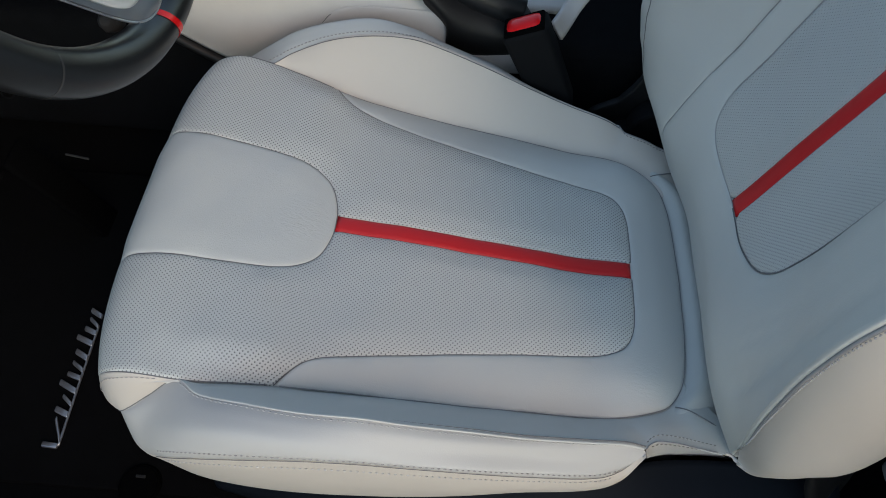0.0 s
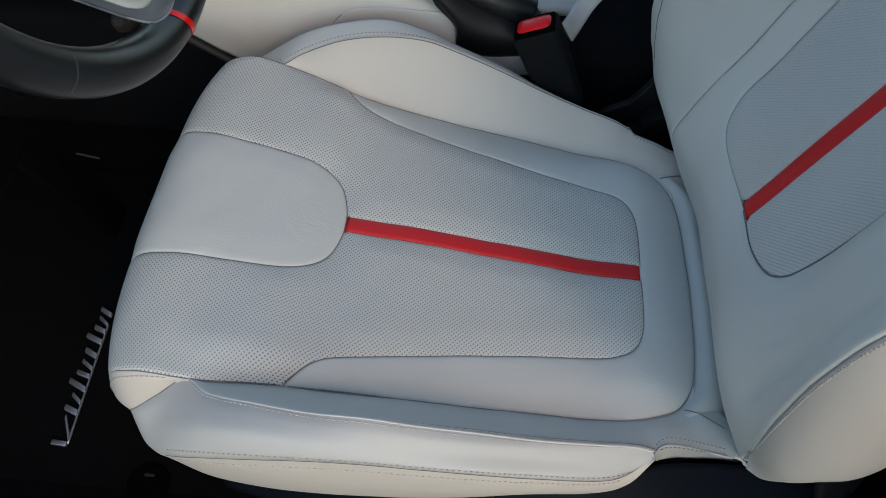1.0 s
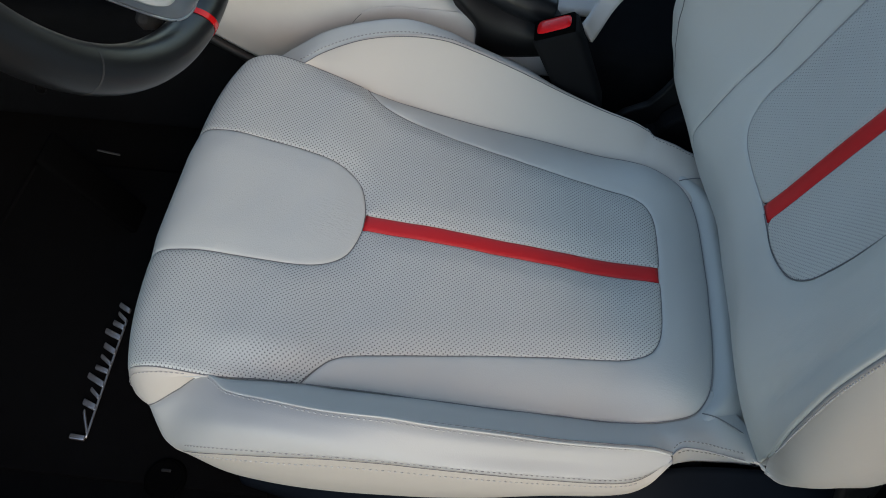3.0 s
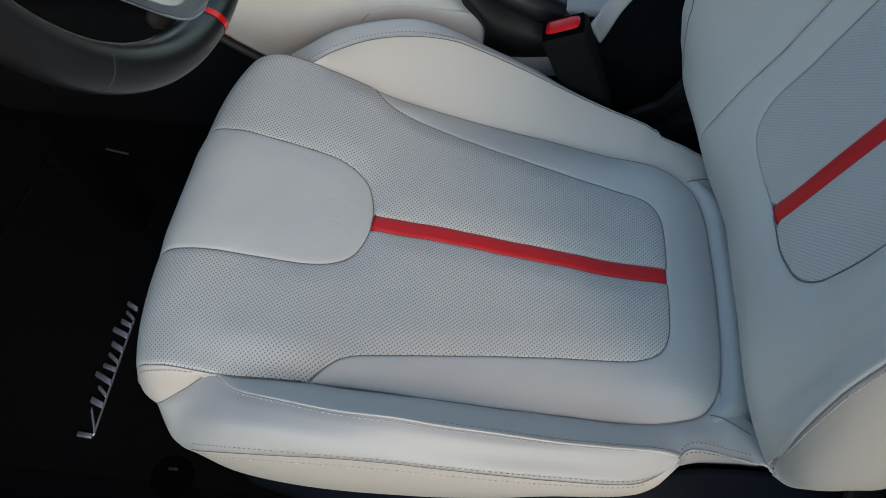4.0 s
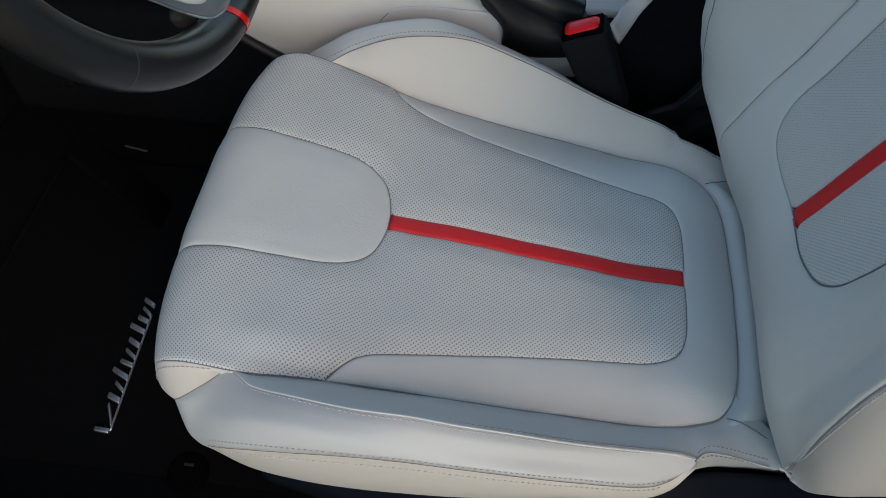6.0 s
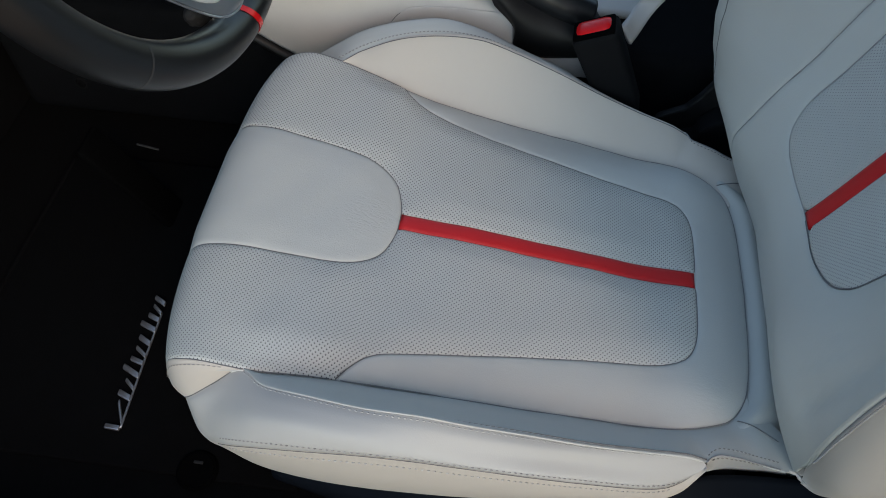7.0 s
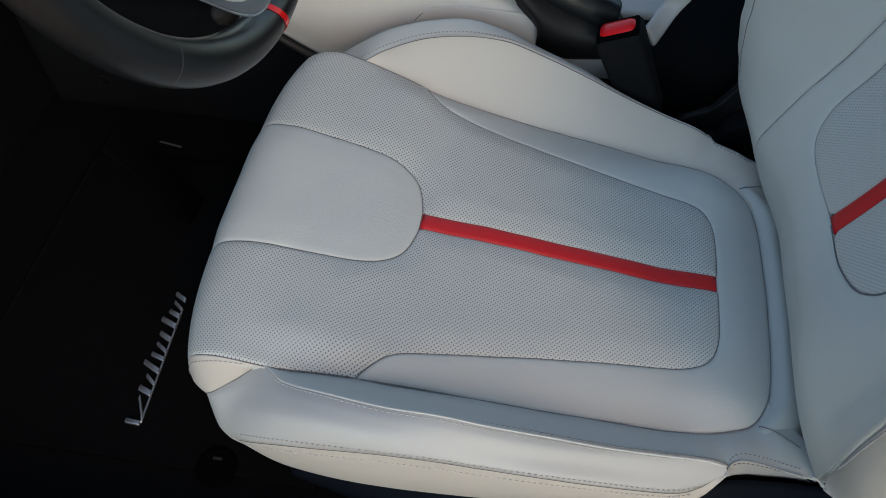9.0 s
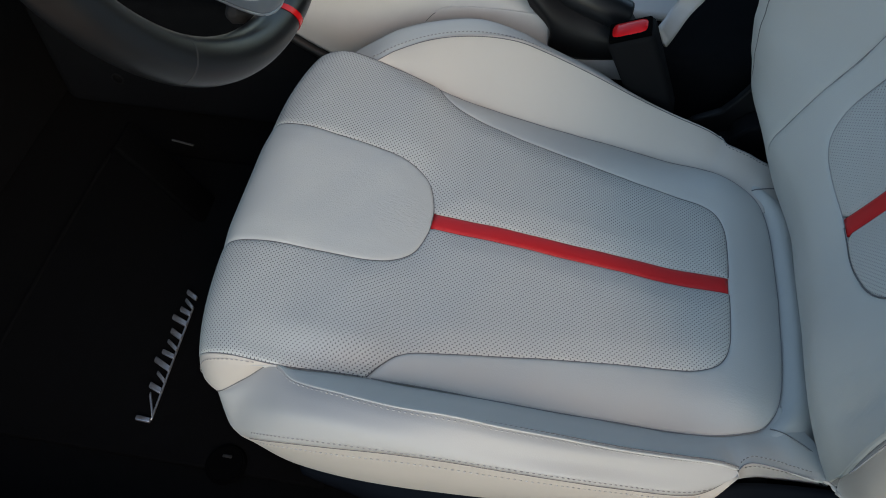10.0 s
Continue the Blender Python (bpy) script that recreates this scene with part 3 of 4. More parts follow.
for side in (1, -1):
    m = np.array((1, side, 1))
    shoulder_line = fuller if side > 0 else rounder
    crest_line = np.concatenate([top_line[tip:], rail([CREST[-1]] + REAR, 20)[1:]])
    along = np.interp(np.arange(len(crest_line)), [0, len(crest_line) - 1], [0, 1])
    flank = groove_at(-0.098 + 0.437 * np.interp(crest_line[:, 0], [-0.098, 0.35], [0, 1])) - (0, 0, 0.0035)
    gap = np.clip(np.linalg.norm(crest_line - flank, axis=1) / 0.03, 0.1, 1)[:, None]
    turned = 1 - smoothstep(0.284, 0.298, crest_line[:, 0])[:, None]
    within = flank + gap * (0, -0.007, -0.007)
    # bolster colours carry the light: warm on the far one, dimmed near
    top = loft("bolster_top", [within * m, flank * m, (flank * 0.5 + crest_line * 0.5 + gap * (0, -0.001, 0.002)) * m, crest_line * m, (crest_line + turned * gap * ((0, 0.004, -0.006) if side > 0 else (0, 0.0004, -0.006)) + (1 - turned) * (0, -0.002, -0.003)) * m], FAR_LIT if side > 0 else LEATHER, seat, n=120, m=36, face=(0, -0.5 * side, 1), label="grey leather bolster, warm light in its colour" if side > 0 else "plain grey leather bolster")
    flank_side = loft("bolster_side", [top_line * m, (soft_line * 0.3 + top_line * 0.25 + shoulder_line * 0.45 + (1 - smoothstep(95, 130, np.arange(131)))[:, None] * (0, 0.0018, 0.0018)) * m, (shoulder_line + (0, 0.0006, 0)) * m, lower_line * 0.5 * m + shoulder_line * 0.5 * m + np.array((0, 0.0034 * side, 0)), lower_line * m], LEATHER if side > 0 else DIMMED, seat, n=131, m=34, sink=0.001, bulge=0.0, face=(0, side, 0.3), label="plain grey leather bolster side" if side > 0 else "grey leather bolster side, dimmed in its colour")
    skirt = loft("skirt", [lower_line * m, (lower_line * 0.5 + hem_line * 0.5 + smoothstep(20, 60, np.arange(131))[:, None] * (0, 0.004, 0)) * m, hem_line * m], WARM_LIT, seat, n=131, m=16, sink=0.001, face=(0, side, 0.2), label="grey leather skirt, warm light in its colour")
    u = np.linspace(-0.33, -0.098, tip + 1)
    corner = cushion(u, np.interp(u, groove_line[:, 0], groove_line[:, 1])) - (0, 0, 0.002)
    # dark cords stand for the shade along the bolster seams
    tube("seam", (top_line[tip // 3: tip + 1] + (0, 0.0002, 0)) * m, 0.0005, SHADE_CORD, seat, n=60, sides=6, label="cord that shades the seam crease")
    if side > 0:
        tube("seam", top_line[tip:] + (0, -0.0008, 0), 0.00045, SHADE_CORD, seat, n=160, sides=6, label="cord that shades the seam crease")
    corner_part = loft("corner_panel", [(corner + (0.004, -0.004, -0.005)) * m, corner * m, (corner * 0.5 + top_line[: tip + 1] * 0.5 + (-0.003, 0.002, 0.002)) * m, top_line[: tip + 1] * m, (top_line[: tip + 1] + (0.005, -0.005, -0.004)) * m], WARM_LIT, seat, n=50, m=30, face=(-0.5, side, 0.5), label="grey leather corner panel, warm light in its colour")
    tube("seam", (corner[-9:] * 0.6 + top_line[tip - 8: tip + 1] * 0.4 + (-0.0006, 0.0012, 0.0008)) * m, [0.0003, 0.0008, 0.0012], DIMMED, seat, n=20, sides=6, label="sewn seam")
    if side < 0:
        stitches("stitching", on_skin(corner_part, 30, 0.36, 18, 46), corner_part, lift=(-0.0004, -0.0003, 0.0006), radius=0.0005, mat=PALE_THREAD)
    if side > 0:
        stitches("stitching", on_skin(flank_side, 34, 0.10, tip, tip + 52), flank_side, lift=(0, 0, 0.0006), radius=0.0007, mat=PALE_THREAD)
    else:
        near_end = smoothstep(tip, tip + 40, np.arange(131))[:, None]
        crest_row = on_skin(flank_side, 34, 0.035) * (1 - near_end) + on_skin(flank_side, 34, 0.095) * near_end
        stitches("stitching", crest_row[tip + 1: -4], flank_side, pitch=0.0048, lift=(0, -0.0003, 0.0005), radius=0.0007, mat=LIGHT_THREAD)
    if side < 0:
        tube("seam", (top_line[tip + 46:] + (0, -0.0016, 0.0001)) * m, [0.00005, 0.0003, 0.0005, 0.0006, 0.0006, 0.0006], SHADE_CORD, seat, n=160, sides=6, label="cord that shades the seam crease")
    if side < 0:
        tube("seam", lower_line[tip - 4:] * m + (0, 0.0001, 0), 0.0003, SHADE_CORD, skirt, n=120, sides=6, label="cord that shades the seam crease")
        stitches("stitching", on_skin(flank_side, 34, 0.84, tip - 3, -2), flank_side, pitch=0.0050, length=0.0029, lift=(0, -0.0003, 0.0002), radius=0.0007, mat=PALE_THREAD)
        stitches("stitching", on_skin(skirt, 16, 0.13, tip - 3, -8), skirt, pitch=0.0050, length=0.0029, lift=(0, -0.0004, 0), radius=0.0008, mat=LIGHT_THREAD)
    flap = np.array([(0.2915, 0.190, 0.1805)] + REAR[:5])
    under = np.array([(0.2991, 0.1870, 0.1520), (0.3137, 0.1740, 0.1257), (0.3264, 0.1690, 0.1184), (0.3458, 0.1660, 0.1137), (0.3665, 0.1640, 0.1119), (0.3911, 0.1620, 0.1053)])
    # the flap's shade is put into its colour
    flap_part = loft("flap", [flap * m, (flap * 0.75 + under * 0.25 + (0, 0.0004, 0)) * m, under * m, (under + (0, -0.02, -0.006)) * m], DIMMED, seat, n=40, m=14, face=(0, side, 0.3), label="grey leather rear flap, shade in its colour")
    stitches("stitching", (flap + (0.001, -0.0045, 0.001)) * m, flap_part, lift=(0, 0, 0.001))
    stitches("stitching", ((flap * 0.8 + under * 0.2)[1:] + (0, 0.001, 0)) * m, flap_part, lift=(0, 0, 0.001))
    tube("seam", (flap + (0, 0.001, 0.0006)) * m, 0.0006, PALE_SHADE_CORD, flap_part, n=60, sides=6, label="sewn seam")

front = np.array([(0.299, -0.166), (0.305, -0.158), (0.318, -0.142), (0.339, -0.112), (0.3453, -0.07), (0.3475, 0), (0.3453, 0.07), (0.339, 0.112), (0.318, 0.142), (0.305, 0.158), (0.299, 0.166)])
line = cushion(front[:, 0], front[:, 1]) - (0, 0, 0.0058)
line[[0, -1], 2] -= 0.010
line[[1, -2], 2] -= 0.007
line[[2, -3], 2] -= 0.003
dip = (1 - smoothstep(0.085, 0.135, np.abs(front[:, 1])))[:, None]
loft("gusset", [line + np.array((-0.008, 0, -0.010)), line, line + (0.016, 0, 0.0085) - dip * (0.003, 0, 0.001), line + (0.034, 0, -0.0005) - dip * (0.006, 0, 0.0025), line + (0.058, 0, -0.022) - dip * (0.012, 0, 0.012)], LEATHER, seat, n=90, m=20, face=(0, 0, 1),
     label="grey leather gusset behind the cushion")
for side in (1, -1):
    tube("seam", np.array([(0.3270, 0.1392, 0.1588), (0.3318, 0.1404, 0.1601), (0.3395, 0.1424, 0.1602), (0.3478, 0.1456, 0.1586), (0.3575, 0.1488, 0.1550), (0.366, 0.151, 0.150)]) * (1, side, 1), 0.0006, SHADE_CORD, seat, n=60, sides=6, label="cord that shades the seam crease")

# the backrest: height z and place across y give how far back it stands
BACK = [(0.10, 0.400), (0.13, 0.378), (0.16, 0.355), (0.18, 0.342), (0.205, 0.335), (0.23, 0.335), (0.25, 0.342), (0.279, 0.3590), (0.35, 0.3862), (0.43, 0.4170), (0.60, 0.481), (0.78, 0.535)]
OUTER = [(0.12, 0.165), (0.16, 0.180), (0.20, 0.193), (0.223, 0.2005), (0.25, 0.2105), (0.285, 0.2200), (0.32, 0.2245), (0.35, 0.2268), (0.413, 0.2295), (0.50, 0.232), (0.74, 0.230)]
HOLLOW = [(0.10, 0.0), (0.20, 0.0), (0.25, 0.012), (0.28, 0.022), (0.316, 0.021), (0.336, 0.016), (0.362, 0.012), (0.78, 0.012)]
WING = [(0.10, 0.0), (0.17, 0.0), (0.223, 0.006), (0.267, 0.021), (0.285, 0.031), (0.296, 0.036), (0.33, 0.055), (0.35, 0.067), (0.413, 0.095), (0.487, 0.090), (0.78, 0.060)]


NEAR = [(0.12, 0.168, 0.384), (0.16, 0.180, 0.372), (0.2125, 0.195, 0.3595), (0.27, 0.207, 0.345), (0.32, 0.216, 0.3355), (0.389, 0.227, 0.327), (0.43, 0.233, 0.3255), (0.46, 0.237, 0.327),
        (0.487, 0.240, 0.333), (0.60, 0.243, 0.372), (0.74, 0.238, 0.420)]


def spread(z, y):
    """The backrest without its wings."""
    a = np.abs(y)
    x = catmull(BACK, z)[:, 0] - 0.078 * y * smoothstep(0.07, 0.20, a) * smoothstep(0.17, 0.28, z)
    return x - catmull(HOLLOW, z)[:, 0] * smoothstep(0, 0.135, a) - 0.1 * np.clip(z - 0.28, 0, 0.2) * smoothstep(0.10, 0.143, a)


def backrest(z, y):
    z, y = np.atleast_1d(z), np.atleast_1d(y)
    a = np.abs(y)
    x = spread(z, y) + (0.0135 - 0.0165 * smoothstep(0.05, 0.165, a)) * smoothstep(0.10, 0.16, z) * (1 - smoothstep(0.215, 0.285, z))
    wide = catmull(NEAR, z)
    x = np.where(y > 0, x - catmull(WING, z)[:, 0] * smoothstep(0.09, 0.24, a), x + (wide[:, 1] - spread(z, -wide[:, 0]) + 0.003 * smoothstep(0.10, 0.16, z) * (1 - smoothstep(0.215, 0.285, z))) * np.clip((a - 0.06) / (wide[:, 0] - 0.06), 0, 1.1) ** 1.5)
    x = x + 0.0045 * (y < 0) * np.exp(-(((a - wide[:, 0] + 0.034) / 0.009) ** 2)) * smoothstep(0.23, 0.30, z)
    x = x + 0.00025 * np.sin(63 * z + 31 * y) * np.sin(47 * y + 0.7)
    # slack diagonal folds low on the near bolster
    x = x + 0.0011 * (y < 0) * np.sin(430 * (a - 0.30 * z)) * np.exp(-(((a - 0.168) / 0.022) ** 2) - ((z - 0.30) / 0.05) ** 2)
    return np.c_[x, y, z]


EDGE = [(0.2785, 0.0), (0.2795, 0.0373), (0.2828, 0.0564), (0.289, 0.0750), (0.300, 0.0898), (0.3154, 0.0979), (0.3302, 0.1019), (0.3454, 0.1031), (0.3755, 0.1038), (0.4176, 0.1045), (0.55, 0.106),
        (0.74, 0.106)]
EDGE_NEAR = [(0.2785, 0.0), (0.2803, 0.024), (0.2848, 0.043), (0.2925, 0.0605), (0.3030, 0.0785), (0.3136, 0.0920), (0.324, 0.1008), (0.3340, 0.1058), (0.3564, 0.1090), (0.3811, 0.1120), (0.42, 0.1130),
             (0.55, 0.1135), (0.74, 0.1135)]
SEAM = [(0.12, 0.160), (0.16, 0.157), (0.19, 0.153), (0.2083, 0.148), (0.2463, 0.1360), (0.2842, 0.1283), (0.3138, 0.1262), (0.3506, 0.1258), (0.4094, 0.1232), (0.55, 0.120), (0.74, 0.118)]
edge, edge_near, seam = rail(EDGE, 120), rail(EDGE_NEAR, 120), rail(SEAM, 120)
for side in (1, -1):
    RIM = OUTER if side > 0 else [k[:2] for k in NEAR]
    outer = np.c_[np.linspace(0.12, 0.74, 160), catmull(RIM, np.linspace(0.12, 0.74, 160))[:, 0]]
    e = edge if side > 0 else edge_near
    e = e[e[:, 1] > HALF]
    st = np.c_[np.linspace(0.74, e[0, 0], 80), np.full(80, HALF)]
    upholstered("back_panel", np.concatenate([e, st[:-1]]) * (1, side), backrest, FINE_PERFORATED, seat, label="perforated grey leather panel")
    if side > 0:
        wing = upholstered("back_bolster", np.concatenate([seam, outer[::-1][:-1]]), backrest, LEATHER, seat, label="plain grey leather bolster")
    else:
        ring = np.concatenate([seam[::-1], outer * (1, -1), (edge_near * (1, -1))[::-1], edge[1:]])
        wing = upholstered("back_surround", ring, backrest, LEATHER, seat, puff=0.001, tuck=0.003, sink=lambda q: np.where(q[:, 1] < -0.1155, 0.0, 0.0020), label="plain grey leather surround and bolster")
    crest = backrest(outer[::3, 0], outer[::3, 1] * side)
    m = np.array((1, side, 1))
    tube("piping", crest[crest[:, 2] > 0.187] + np.array((0.003, -0.0008 * side, 0)), [0.0006, 0.0018] + [0.0026] * 18, LEATHER, wing, n=120, label="grey leather piping")
    heights = np.array([0.205, 0.223, 0.25, 0.285, 0.33, 0.39, 0.48, 0.74])
    if side < 0:
        rear = np.array([(0.3652, 0.199, 0.1861), (0.3736, 0.210, 0.1946), (0.3808, 0.222, 0.2247), (0.3945, 0.231, 0.2557), (0.4093, 0.236, 0.2755), (0.4169, 0.238, 0.3122), (0.4172, 0.239, 0.358), (0.50, 0.236, 0.72)])
    else:
        rear = np.array([(0.358, 0.200, 0.205), (0.376, 0.216, 0.226), (0.402, 0.226, 0.243), (0.420, 0.231, 0.272), (0.428, 0.234, 0.325), (0.436, 0.236, 0.39), (0.455, 0.238, 0.48), (0.53, 0.235, 0.74)])
    keys = np.r_[np.linspace(0.205, 0.48, 60), np.linspace(0.485, 0.74, 20)]
    lip = backrest(keys, catmull(RIM, keys)[:, 0] * side) + (0.001, 0, 0)
    rear = catmull(np.c_[heights, rear], keys) * m
    full = smoothstep(0.19, 0.28, keys)[:, None]
    # warm light is put into this side's colour
    loft("back_side", [lip, lip * 0.75 + rear * 0.25 + full * (0, 0.011 * side, -0.004), lip * 0.4 + rear * 0.6 + full * (0, 0.013 * side, -0.004), rear, rear + np.array((0.012, -0.03 * side, 0.01))],
         WARM_LIT, seat, n=110, m=26, sink=0.002, face=(0, side, 0), label="grey leather side of the backrest, warm light in its colour")
    if side < 0:
        welt = lip * 0.965 + rear * 0.035 + full * (0, -0.0035, -0.001)
        tube("seam", (lip + (0.0036, -0.0022, -0.001))[4:62], 0.0015, PALE_SHADE_CORD, wing, n=120, sides=8, label="grey cord that shades the seam crease")
        stitches("stitching", welt[8:66], wing, pitch=0.0036, length=0.0022, lift=(0, -0.0009, 0), radius=0.0009, mat=PALE_THREAD)
    if side > 0:
        hem = rail([(0.255, 0.2080), (0.285, 0.2078), (0.315, 0.2086), (0.345, 0.2100), (0.45, 0.213), (0.74, 0.214)], 80)
        tube("seam", backrest(hem[:, 0], hem[:, 1]) - (0.0003, 0.0001, 0), [0.0002, 0.0004] + [0.0006] * 8, SHADE_CORD, wing, n=120, sides=6, label="cord that shades the seam crease")
z = np.linspace(0.2790, 0.74, 70)
upholstered("red_stripe", np.concatenate([np.c_[z, np.full(70, HALF)], np.c_[z, np.full(70, -HALF)][::-1]]), backrest, RED, seat, step=0.0045, sink=0.002, round_=0.002, label="red leather stripe")
seam_cord(edge[::4], backrest, seat, 0.0005, 0.0018, mat=PALE_SHADE_CORD)
seam_cord(edge_near[::4] * (1, -1), backrest, seat, 0.0006, 0.0009)
seam_cord(seam[::4], backrest, seat, 0.0005, 0.0019, mat=PALE_SHADE_CORD)
tube("gathered_edge", [(0.3550, -0.1930, 0.1911), (0.3607, -0.1950, 0.1900), (0.3640, -0.1990, 0.1897), (0.3670, -0.2040, 0.1922), (0.3708, -0.2090, 0.1951), (0.3744, -0.2140, 0.2033)], [0.0008, 0.0015, 0.0012, 0.0019, 0.0013, 0.0021, 0.0014, 0.0019, 0.0013, 0.0016, 0.0012, 0.0010], WARM_LIT, seat, n=90, label="gathered grey leather edge, warm light in its colour")
# the shell behind and the base below
back = np.array([(z, catmull(BACK, z)[0, 0]) for z in (0.12, 0.25, 0.4, 0.55, 0.74)])
loft("back_shell", [[(x + 0.06, -0.22, z) for z, x in back], [(x + 0.13, -0.12, z) for z, x in back], [(x + 0.13, 0.12, z) for z, x in back], [(x + 0.06, 0.22, z) for z, x in back]],
     BLACK_PLASTIC, seat, n=40, m=30, thick=0.006, label="black plastic back shell")
block("seat_base", (0.44, 0.36, 0.07), (0.12, 0, 0.095), DULL_BLACK, seat, 0.02, label="black plastic seat base")
for side in (1, -1):
    m = np.array((1, side, 1))
    loft("valance", [np.array([(-0.09, 0.205, 0.10), (0.0, 0.224, 0.125), (0.15, 0.224, 0.135), (0.27, 0.192, 0.135), (0.3361, 0.176, 0.1263), (0.47, 0.178, 0.145)]) * m,
                     np.array([(-0.09, 0.216, 0.08), (0.0, 0.232, 0.085), (0.15, 0.240, 0.09), (0.27, 0.236, 0.10), (0.36, 0.230, 0.105), (0.47, 0.226, 0.12)]) * m,
                     np.array([(-0.09, 0.205, 0.03), (0.0, 0.222, 0.03), (0.15, 0.23, 0.03), (0.27, 0.23, 0.03), (0.36, 0.23, 0.03), (0.47, 0.225, 0.03)]) * m],
         NAVY_PLASTIC, seat, n=70, m=20, thick=0.004, face=(0, side, 0.2), label="black plastic side valance")
    block("rail", (0.45, 0.03, 0.03), (0.14, 0.17 * side, 0.015), BLACK_PLASTIC, seat, 0.004, label="black steel seat rail")
block("side_trim", (0.036, 0.02, 0.022), (0.494, -0.205, 0.211), SIDE_GREY, seat, 0.006, label="grey plastic side trim")


def plate(name, outline, y0, y1, mat, parent, label="", bevel=0.004):
    """A thick plate that stands upright along the car, its outline in x and z."""
    bm = bmesh.new()
    a, b = [bm.verts.new((x, y0, z)) for x, z in outline], [bm.verts.new((x, y1, z)) for x, z in outline]
    bm.faces.new(a), bm.faces.new(b[::-1])
    for i in range(len(a)):
        j = (i + 1) % len(a)
        bm.faces.new((a[i], b[i], b[j], a[j]))
    bmesh.ops.recalc_face_normals(bm, faces=bm.faces[:])
    bmesh.ops.bevel(bm, geom=bm.edges[:], offset=bevel, segments=2, profile=0.5, affect="EDGES")
    return part(name, bm, mat, parent, label, smooth=False)


plate("recliner_cover", [(0.289, 0.06), (0.290, 0.1325), (0.3104, 0.1386), (0.3136, 0.155), (0.3256, 0.1701), (0.37, 0.19), (0.37, 0.06)], 0.222, 0.25, DULL_BLACK, seat, "black plastic recliner cover")
plate("recliner_bracket", [(0.25, 0.06), (0.255, 0.125), (0.270, 0.146), (0.297, 0.163), (0.309, 0.182), (0.320, 0.206), (0.37, 0.215), (0.37, 0.06)], 0.2515, 0.262, BLACK_PLASTIC, seat, "black recliner bracket", 0.003)

# ---- steering wheel ----
wheel = thing("steering_wheel", "black leather steering wheel with red accents and satin trim", "steering wheel")
TURN = radians(17)
WC, WN, WU = Vector((-0.167, 0.018, 0.621)), Vector((math.cos(TURN), 0, math.sin(TURN))), Vector((-math.sin(TURN), 0, math.cos(TURN)))


def on_wheel(radius, angle, out=0.0):
    a = radians(angle)
    return WC + radius * (math.cos(a) * Vector((0, 1, 0)) + math.sin(a) * WU) + out * WN


def rim_piece(name, a0, a1, r, mat, label="", n=120, parent=None, skew=0.0):
    verts, faces, sides = [], [], 28
    for a in np.linspace(a0, a1, n):
        for k in range(sides):
            w = 2 * math.pi * k / sides
            p = on_wheel(0.1907, a + skew * math.cos(w))
            radial = (p - WC).normalized()
            verts.append(p + r * (math.cos(w) * radial + 0.96 * math.sin(w) * WN))
    for i in range(n - 1):
        for k in range(sides):
            faces.append((i * sides + k, i * sides + (k + 1) % sides, (i + 1) * sides + (k + 1) % sides, (i + 1) * sides + k))
    faces += [tuple(range(sides)), tuple((n - 1) * sides + k for k in range(sides))]
    return part(name, make_mesh(name, verts, faces), mat, parent or wheel, label)


rim = rim_piece("rim", 60.0, 60.0 + 359.9, 0.0157, BLACK_LEATHER, "black leather rim", 240)
rim_piece("rim_seam", 222.0, 222.45, 0.0158, SEAM_GREY, "pale seam across the rim", 6, rim)
rim_piece("red_insert", 262.4, 264.5, 0.0162, RED_PLASTIC, "glossy red insert", 16, rim, 2.3)
def wheel_at(across, up, out=0.0):
    return tuple(WC + across * Vector((0, 1, 0)) + up * WU + out * WN)


BEZEL = [(-0.1093, -0.0961), (-0.096, -0.1127), (-0.0816, -0.1312), (-0.0703, -0.1464), (-0.0599, -0.159), (-0.052, -0.165), (-0.040, -0.1682), (-0.027, -0.1675)]
CORE = [(-0.070, -0.055), (-0.058, -0.070), (-0.047, -0.085), (-0.038, -0.100), (-0.030, -0.115), (-0.025, -0.128), (-0.022, -0.140), (-0.020, -0.155)]
OUT = (0.004, 0.005, 0.006, 0.008, 0.011, 0.0145, 0.0165, 0.017)
spoke = loft("spoke", [[wheel_at(a, u, o) for (a, u), o in zip(BEZEL, OUT)], [wheel_at(a * 0.8 + c * 0.2, u * 0.8 + v * 0.2, o + 0.005) for (a, u), (c, v), o in zip(BEZEL, CORE, OUT)],
                       [wheel_at(a * 0.5 + c * 0.5, u * 0.5 + v * 0.5, o + 0.005) for (a, u), (c, v), o in zip(BEZEL, CORE, OUT)], [wheel_at(a, u, 0.010) for a, u in CORE]],
             SATIN, wheel, n=50, m=18, thick=0.004, face=tuple(WN), label="satin metal lower spoke")
tube("bezel", [wheel_at(a, u, o + 0.0005) for (a, u), o in zip(BEZEL, OUT)], 0.0009, CHROME, spoke, label="bright metal bezel")
# added plate whose pale colour stands for sky mirrored in the spoke
INSERT = [(-0.0953, -0.100), (-0.089, -0.1187), (-0.0815, -0.1291), (-0.0723, -0.1393), (-0.0615, -0.1475), (-0.0514, -0.1507), (-0.0418, -0.150), (-0.036, -0.140)]
loft("insert", [[wheel_at(a, u, 0.018) for a, u in INSERT], [wheel_at(a * 0.7, u * 0.9, 0.0215) for a, u in INSERT], [wheel_at(a * 0.3, u * 0.75, 0.020) for a, u in INSERT]],
     SKY_SILVER, spoke, n=40, m=12, thick=0.004, face=tuple(WN), label="spoke plate, pale with a painted sky reflection")

